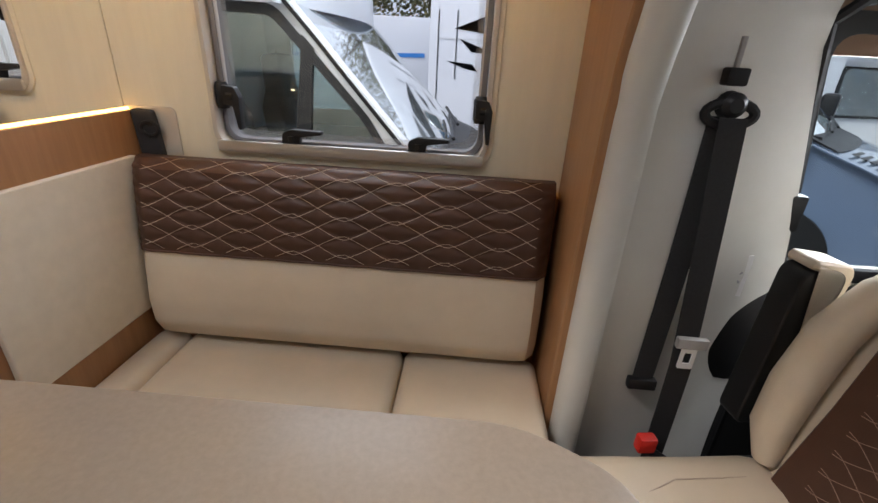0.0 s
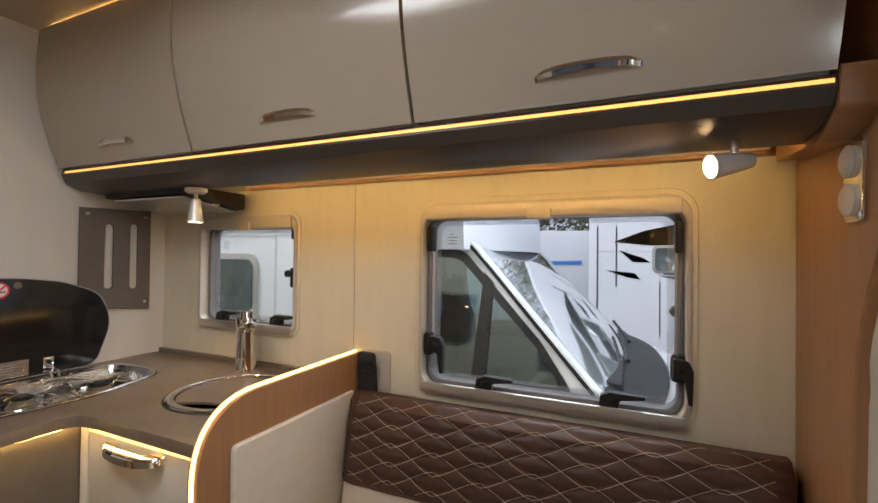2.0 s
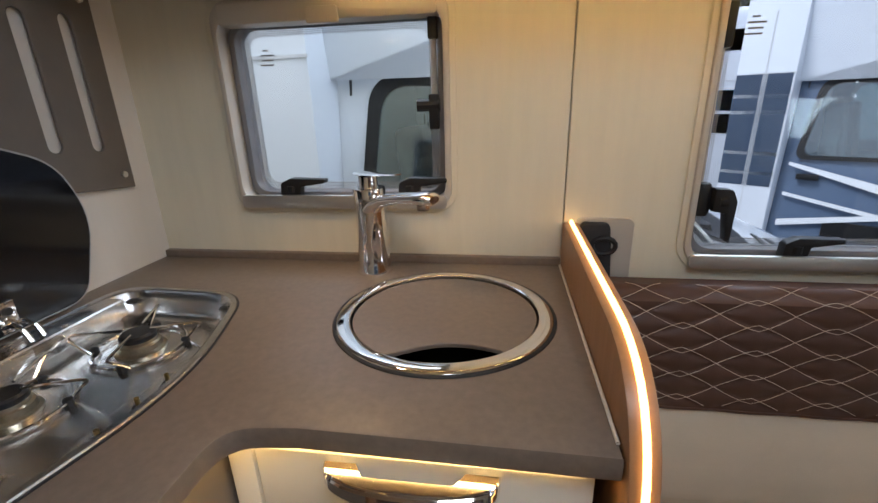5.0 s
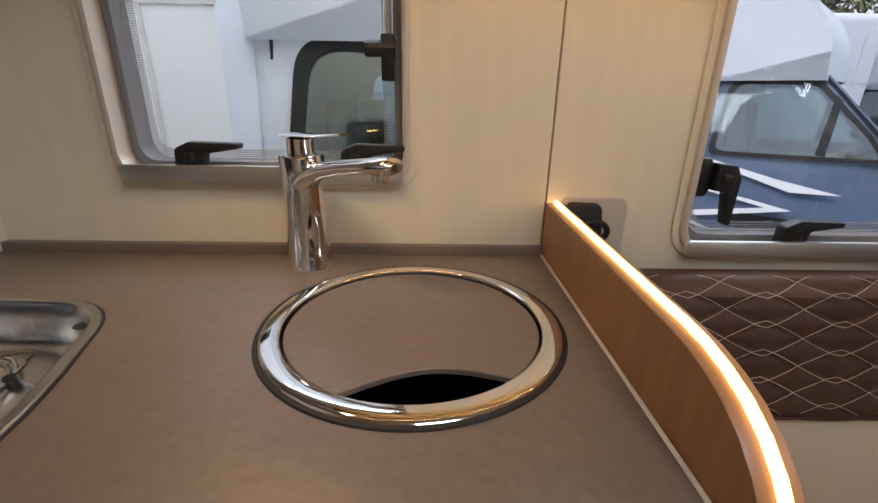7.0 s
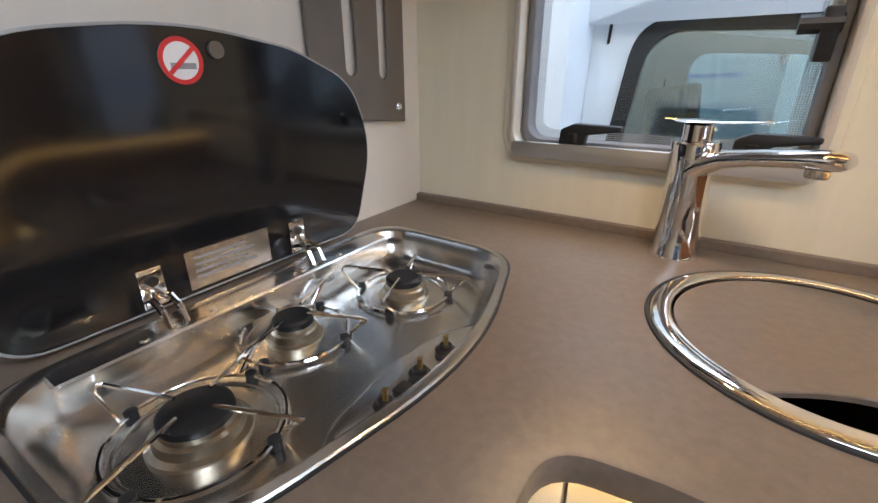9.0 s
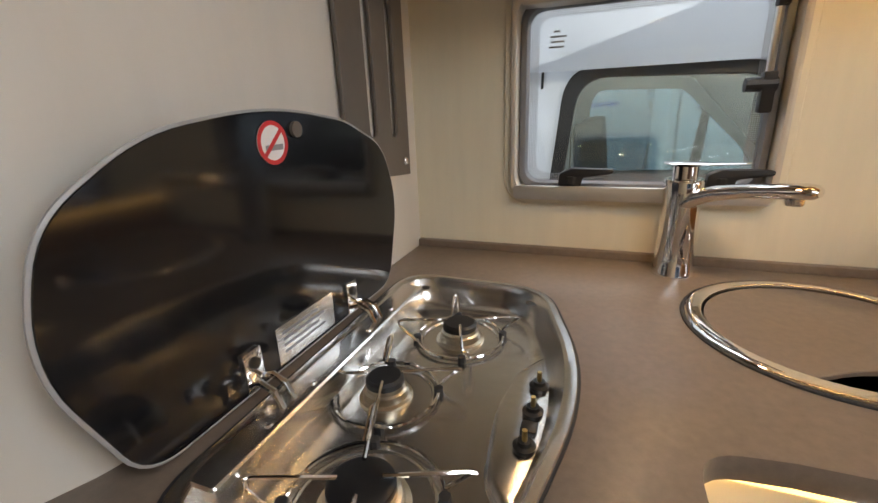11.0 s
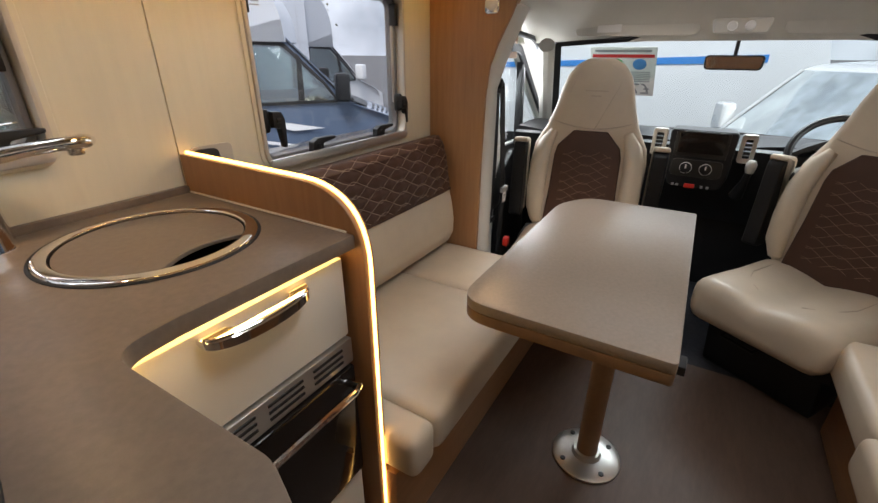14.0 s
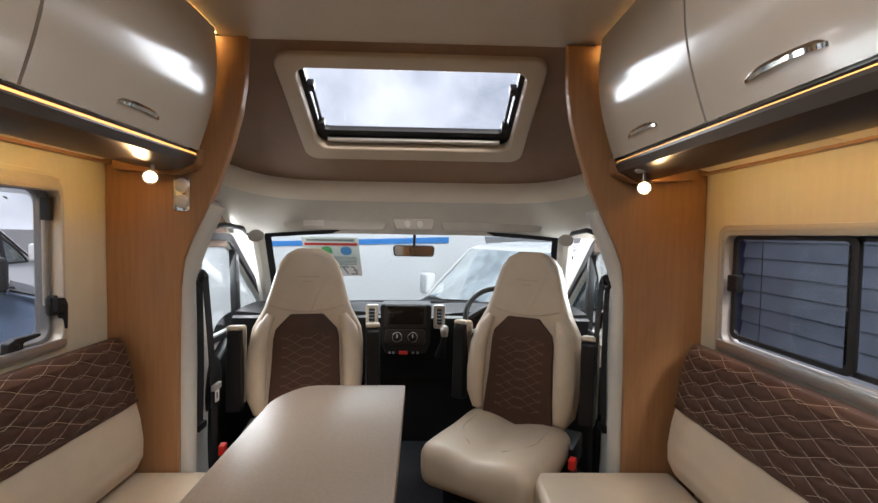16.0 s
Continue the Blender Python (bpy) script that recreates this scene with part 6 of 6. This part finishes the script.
def motor_vehicle(name, label, category, m, paint, body=None, body_len=4.0, top=2.75, body_mat="gelcoat", stripes=(), windows=(), overcab=True, mirrors=True):
    """A cab with optional coach body. Local x points ahead from the nose, z up from the ground."""
    t = new(name)
    tagged(t, label, category)
    p = M[paint]
    tpart("bonnet", sheet(across(CAB), 16, 16, 0.012), p, t)
    tpart("bumper", sheet(across([(0.035, 0.28), (0.04, 0.40), (0.03, 0.60)], 14), 4, 16, 0.02), M["black"], t, "black plastic bumper")
    tpart("grille", sheet(lambda u, v: across([(0.008, 0.64), (-0.022, 0.90)], 14, 0.012)(u, 0.27 + 0.46 * v), 3, 12, 0.01), M["black"], t, "black grille")
    for i in range(3):
        tpart("grille_bar", sheet(lambda u, v: across([(0.006 - 0.008 * i, 0.68 + 0.07 * i), (0.0 - 0.008 * i, 0.70 + 0.07 * i)], 14, 0.022)(u, 0.28 + 0.44 * v), 2, 10, 0.008), M["alu"], t)
    for a, b in ((0.03, 0.21), (0.79, 0.97)):
        tpart("headlight", sheet(lambda u, v: across([(-0.02, 0.80), (-0.10, 1.02), (-0.26, 1.115)], 14, 0.012)(u, a + (b - a) * v), 6, 6, 0.015), M["lens"], t, "clear headlight")
    tpart("windscreen", sheet(lambda u, v: across(SCREEN, 14, 0.006)(u, 0.05 + 0.90 * v), 10, 14, 0.006), M["wscreen"], t, "raked reflective windscreen")
    tpart("screen_surround", sheet(across(SCREEN), 10, 16, 0.012), M["black"], t)
    for a in (0.0, 0.965):
        tpart("a_pillar", sheet(lambda u, v: across(SCREEN, 14, 0.012)(u, a + 0.035 * v), 10, 3, 0.01), p, t)
    tpart("roof", sheet(across(ROOF), 8, 14, 0.012), p, t)
    tpart("cowl", sheet(lambda u, v: across([(-0.60, 1.235), (-0.80, 1.315)], 14, 0.010)(u, 0.06 + 0.88 * v), 4, 14, 0.012), M["black"], t, "black scuttle panel")
    tpart("cab_interior", box(BX, -0.75, -0.86, 0.86, 0.35, 1.20, 0.03), M["black"], t)
    tpart("cab_dash", prism([(-0.80, 1.15), (-0.86, 1.33), (-1.15, 1.36), (-1.30, 1.25), (-1.32, 1.15)], "y", -0.80, 0.80, 0.02), M["black"], t)
    for k in range(5):
        tpart("intake_slot", sheet(lambda u, v: across([(-0.30 - 0.055 * k, 1.132 + 0.021 * k), (-0.325 - 0.055 * k, 1.142 + 0.021 * k)], 14, 0.012)(u, 0.10 + 0.12 * v), 1, 4, 0.006), M["black"], t)
    for k in (0.35, 0.62):
        tpart("wiper", tube([Vector(across(SCREEN, 14, 0.03)(0.02, k)), Vector(across(SCREEN, 14, 0.03)(0.10, k + 0.28))], 0.012, 6), M["black"], t)
    for s in (1, -1):
        opening = rounded([(-1.09, 1.33, 0.03), (-1.22, 1.50, 0.3), (-1.62, 1.89, 0.12), (-2.20, 1.91, 0.12), (-2.26, 1.31, 0.08)])
        rim = rounded([(-1.04, 1.30, 0.03), (-1.19, 1.515, 0.3), (-1.60, 1.93, 0.12), (-2.25, 1.95, 0.13), (-2.31, 1.27, 0.09)])
        tpart("cab_side", side_panel([(-0.10, 0.30), (-0.02, 0.60), (-0.10, 1.0), (-0.93, 1.29), (-1.57, 1.95), (BX - 0.03, 2.06), (BX - 0.03, 0.30)], s, -0.03, 0.02, opening), p, t)
        tpart("wheel_arch", turned(prism(circle(0, 0, 0.40, 24, 0, 180), "y", -0.012, 0.012), Matrix.Translation((-0.92, s * 0.995, 0.36))), M["black"], t)
        tpart("window_seal", side_panel(rim, s, -0.006, 0.015, opening), M["black"], t)
        tpart("window_glass", side_panel(opening, s, -0.014, 0.006), M["cabglass"], t, "green tinted side glass")
        tpart("quarter_bar", side_panel([(-1.44, 1.33), (-1.51, 1.33), (-1.48, 1.82), (-1.43, 1.77)], s, -0.004, 0.02), M["black"], t)
        tpart("door_gap", side_panel([(-2.345, 0.45), (-2.355, 0.45), (-2.345, 1.96), (-2.335, 1.96)], s, -0.026, 0.006), M["black"], t)
        tpart("door_handle", box(-2.26, -2.10, s * 1.0 - 0.02, s * 1.0 + 0.02, 1.10, 1.15, 0.01), M["black"], t)
        tpart("cab_seat", turned(prism(rounded([(-0.23, 0.95, 0.04), (-0.25, 1.40, 0.08), (-0.14, 1.52, 0.06), (-0.13, 1.74, 0.06), (0.13, 1.74, 0.06), (0.14, 1.52, 0.06), (0.25, 1.40, 0.08), (0.23, 0.95, 0.04)]), "x", -0.08, 0.06, 0.03, 3), Matrix.Translation((-1.98, s * 0.45, 0)) @ Matrix.Rotation(radians(-6), 4, 'Y')), M["sealgrey"], t, "dark grey cab seat")
        tpart("rub_strip", side_panel([(-1.28, 0.62), (-1.28, 0.76), (-2.0, 0.76), (-2.0, 0.62)], s, 0.0, 0.02), M["black"], t)
        mir = not mirrors or tpart("door_mirror", box(-1.10, -0.94, s * 1.10 - 0.09, s * 1.10 + 0.11, 1.32, 1.62, 0.05, 3), M["black"] if paint != "vanwhite" else p, t, "tall door mirror")
        not mirrors or tpart("mirror_lamp", box(-0.945, -0.935, s * 1.12 - 0.04, s * 1.12 + 0.05, 1.40, 1.47, 0.004), M["lens"], mir)
        wheel(t, -0.92, s * 0.90)
    if body_len:
        b = M[body_mat]
        h = 1.09
        prof = rounded([(-h, 0.42, 0.04), (-h, top, 0.12), (h, top, 0.12), (h, 0.42, 0.04)], 5)
        tpart("coach_body", prism(prof, "x", BX - body_len, BX, 0.03, 2), b, t, "smooth coachbuilt body")
        if overcab:
            def oc(u, v):
                ang = u * math.pi / 2
                x = BX + 0.98 * math.cos(ang)
                z = 1.93 + (top - 1.93) * math.sin(ang) ** 0.8
                y = (2 * v - 1)
                return Vector((x - 0.16 * y * y * math.cos(ang), (0.90 + 0.18 * u) * y, z))
            tpart("overcab_pod", sheet(oc, 14, 14, 0.012), b, t, "rounded overcab moulding")
            for s in (1, -1):
                pts = [oc(k / 8, 1.0 if s > 0 else 0.0) for k in range(9)] + [Vector((BX - 0.02, s * 1.08, top - 0.05)), Vector((BX - 0.02, s * 0.90, 1.93))]
                bm = bmesh.new()
                bm.faces.new([bm.verts.new(q) for q in pts])
                bmesh.ops.solidify(bm, geom=bm.faces[:], thickness=0.01)
                tpart("overcab_cheek", bm, b, t)
        for s in (1, -1):
            for mm, pts in stripes:
                bm = bmesh.new()
                bm.faces.new([bm.verts.new((x, s * (h + 0.004), z)) for x, z in pts])
                bmesh.ops.solidify(bm, geom=bm.faces[:], thickness=0.004)
                tpart("decal", bm, M[mm], t)
            for x0, x1, z0, z1 in windows:
                w = tpart("window", prism(rrect(x0, x1, z0, z1, 0.07), "y", s * h - 0.012, s * h + 0.014, 0.006, 2), M["greyframe"], t)
                tpart("pane", prism(rrect(x0 + 0.035, x1 - 0.035, z0 + 0.035, z1 - 0.035, 0.05), "y", s * (h + 0.006) - 0.014, s * (h + 0.006) + 0.014), M["vglass"], w)
            for xs in (-2.62, -3.55)[:2 if body_len > 1.5 else 1]:
                tpart("panel_seam", box(xs - 0.006, xs + 0.006, s * h - 0.003, s * h + 0.003, 0.46, top - 0.25), M["seam"], t)
            tpart("panel_seam", box(BX - body_len + 0.1, BX, s * h - 0.0035, s * h + 0.0035, 1.998, 2.010), M["seam"], t)
            tpart("skirt", box(BX - body_len + 0.05, BX - 0.05, s * 1.05 - 0.02, s * 1.05 + 0.02, 0.28, 0.44, 0.01), M["graphic"], t)
            if body_len > 2.5:
                wheel(t, BX - body_len * 0.62, s * 0.93)
                tpart("wheel_arch", turned(prism(circle(0, 0, 0.41, 24, 0, 180), "y", -0.012, 0.012), Matrix.Translation((BX - body_len * 0.62, s * 1.095, 0.36))), M["black"], t)
    t.matrix_world = m
    return t


def shifted(points, x, z):
    return [(a - x, b - z) for a, b in points]


# decals of the far motorhome, as (x, height) on its side
SWOOSH = tuple((m, shifted(p, 7.2, GROUND)) for m, p in (
    ("graphic", [(-0.33, 1.53), (0.05, 1.68), (0.42, 1.76), (0.90, 1.66), (1.60, 1.66), (1.60, 1.50), (0.60, 1.49), (0.15, 1.48)]),
    ("greyframe", [(0.45, 1.82), (1.0, 1.72), (2.4, 1.78), (2.4, 2.02), (1.5, 1.98)]),
    ("bluedecal", [(0.40, 1.30), (2.6, 1.29), (2.6, 1.02), (0.30, 1.09)]),
    ("navy", [(0.22, 1.075), (1.06, 1.005), (2.6, 1.005), (2.6, 0.72), (1.45, 0.78), (0.90, 0.93)]),
    ("graphic", [(-0.42, 1.13), (-0.06, 1.10), (0.02, 1.01), (-0.16, 1.04)]),
    ("graphic", [(-0.25, 1.41), (0.05, 1.31), (0.14, 1.25), (-0.08, 1.25)]),
    ("seam", [(-0.55, 0.2), (-0.55, 1.75), (-0.535, 1.75), (-0.535, 0.2)]),
    ("seam", [(-0.30, 0.9), (-0.30, 1.75), (-0.285, 1.75), (-0.285, 0.9)]),
    ("seam", [(0.25, 0.25), (0.25, 0.98), (0.262, 0.98), (0.262, 0.25)]),
    ("seam", [(0.60, 0.25), (0.60, 0.95), (0.612, 0.95), (0.612, 0.25)]),
    ("redsign", [(0.36, 0.60), (0.42, 0.68), (0.48, 0.60), (0.42, 0.52)])))
ESCAPE = (("vanblue", [(BX - 0.02, 1.02), (BX - 0.02, 2.0), (-2.84, 2.0), (-2.84, 1.02)]),) + tuple(("vanwhite", [(BX - 0.01, a), (BX - 0.01, a + 0.03), (-2.84, a + 0.03), (-2.84, a)]) for a in (1.12, 1.30, 1.66, 1.80)) + (("vanwhite", [(-2.60, 1.0), (-2.60, 2.0), (-2.64, 2.0), (-2.64, 1.0)]),)
motor_vehicle("motorhome", "white coachbuilt motorhome parked alongside", "motorhome", pose(0.72, 2.84, GROUND), "vanwhite", True, 4.6, 2.85, "gelcoat", (), ((-3.25, -2.74, 1.35, 1.90), (-5.4, -4.5, 1.45, 2.0)), True, False)
bluevan = motor_vehicle("camper_van", "slate blue motorhome with a white roof, parked at an angle", "motorhome", pose(3.98, 3.82, GROUND, 0, 0, -40), "vanblue", True, 0.45, 2.75, "gelcoat", ESCAPE)
for s in (1, -1):
    tpart("decal", side_panel([(-1.25, 1.02), (-1.60, 1.00), (-2.33, 1.22), (-2.33, 1.25), (-1.70, 1.10)], s, 0.004, 0.004), M["vanwhite"], bluevan)
    tpart("decal", side_panel([(-1.55, 0.84), (-2.33, 0.98), (-2.33, 0.95), (-1.75, 0.84), (-2.33, 0.72), (-2.33, 0.66)], s, 0.004, 0.004), M["vanwhite"], bluevan)
motor_vehicle("motorhome", "white motorhome with dark and blue swoosh decals", "motorhome", pose(7.2, 7.6, GROUND), "vanwhite", True, 5.46, 2.85, "gelcoat", SWOOSH, ((-7.04, -6.67, 1.71, 2.08), (-6.21, -5.65, 1.56, 2.18)))
motor_vehicle("small_van", "white small van facing the windscreen", "van", pose(3.05, 0.20, GROUND - 0.12, 0, 0, 122) @ Matrix.Diagonal((0.95, 0.88, 0.92, 1)), "vanwhite", True, 2.0, 1.98, "vanwhite", (), (), False)
motor_vehicle("blue_van", "navy blue van parked beyond the driver door", "van", pose(7.3, -3.4, GROUND, 0, 0, 6), "navy", True, 2.2, 2.2, "navy", (), (), False)

# white caravan ahead
cv = new("caravan")
tagged(cv, "white touring caravan standing ahead of the windscreen", "caravan")
tpart("body", prism(rounded([(-2.6, 0.35, 0.1), (-2.7, 1.6, 0.3), (-2.3, 2.55, 0.4), (2.3, 2.55, 0.4), (2.6, 1.4, 0.3), (2.5, 0.35, 0.1)], 6), "y", -1.1, 1.1, 0.03), M["gelcoat"], cv)
tpart("hatch", prism(rrect(-0.35, 0.05, 0.75, 1.35, 0.03), "y", -1.115, -1.09, 0.004), M["vanwhite"], cv)
tpart("wheel_arch", turned(prism(circle(0, 0, 0.42, 24, 0, 180), "y", -0.012, 0.012), Matrix.Translation((-1.1, -1.105, 0.34))), M["black"], cv)
tpart("decal", prism([(-2.4, 1.62), (1.9, 1.75), (1.9, 1.84), (-2.4, 1.68)], "y", -1.112, -1.098), M["bluedecal"], cv)
wheel(cv, -1.1, -1.0)
cv.matrix_world = pose(6.2, 1.6, GROUND, 0, 0, -82)
copy_thing(cv, pose(-3.2, 11.5, GROUND, 0, 0, 8))

# dark clad lodge to the south
lodge = new("lodge")
tagged(lodge, "dark grey clad lodge with horizontal boards and a window", "building")
tpart("wall", box(-5.0, 3.2, -0.2, 0.0, 0.0, 2.9), M["siding"], lodge)
tpart("roof", prism([(0.25, 2.88), (0.25, 2.96), (-3.0, 3.9), (-3.0, 3.7)], "x", -5.3, 3.5), M["graphic"], lodge)
for i in range(19):
    tpart("board", turned(box(-5.0, 3.2, -0.006, 0.014, 0.0, 0.140, 0.002, 1), Matrix.Translation((0, 0.012, 0.08 + i * 0.148)) @ Matrix.Rotation(radians(11), 4, 'X')), M["siding"], lodge)
lw = tpart("window", prism(rrect(0.35, 1.05, 1.15, 2.35, 0.01), "y", 0.0, 0.05, 0.006, 2, [rrect(0.43, 0.97, 1.23, 2.27, 0.01)]), M["graphic"], lodge)
tpart("pane", box(0.42, 0.98, 0.012, 0.03, 1.22, 2.28), M["vglass"], lw)
lodge.matrix_world = pose(-0.4, -3.1, GROUND)


# bare autumn trees behind the vehicles
def tree(x, y, h, seed):
    rng = random.Random(seed)
    t = new("tree")
    tagged(t, "thin autumn tree behind the parked vehicles", "tree", "yard trees")
    bm = tube([(0, 0, 0), (0.05, 0.02, h * 0.3), (-0.05, 0.05, h * 0.6), (0.05, 0, h * 0.95)], [0.16, 0.12, 0.08, 0.02], 8)
    tips = []
    for k in range(34):
        z = h * rng.uniform(0.3, 0.9)
        a = rng.uniform(0, 6.28)
        L = h * rng.uniform(0.15, 0.34)
        e = Vector((math.cos(a) * L, math.sin(a) * L, z + L * 0.7))
        tube([(0, 0, z), e * 0.55 + Vector((0, 0, z * 0.45 - 0.05)), e], [0.05, 0.03, 0.008], 5, bm)
        tips.append(e)
    tpart("trunk", bm, M["bark"], t)
    vs, fs = [], []
    for k in range(7000):
        c = rng.choice(tips) * rng.uniform(0.6, 1.05) + Vector((rng.gauss(0, 0.45), rng.gauss(0, 0.45), rng.gauss(0, 0.4)))
        n = Vector((rng.gauss(0, 1), rng.gauss(0, 1), rng.gauss(0, 1))).normalized()
        a = n.orthogonal().normalized() * 0.075
        b = n.cross(a)
        i = len(vs)
        vs += [c - a, c + b * 0.6, c + a, c - b * 0.6]
        fs.append((i, i + 1, i + 2, i + 3))
    me = bpy.data.meshes.new("crown")
    me.from_pydata(vs, [], fs)
    me.materials.append(M["leaf"])
    ob = new("crown", me)
    ob.parent = t
    t.matrix_world = pose(x, y, GROUND)


for i, (x, y, h) in enumerate(((-4, 14, 6), (-0.5, 15, 6.5), (2.5, 16, 6), (6, 15, 7), (10, 14, 6))):
    tree(x, y, h, i)
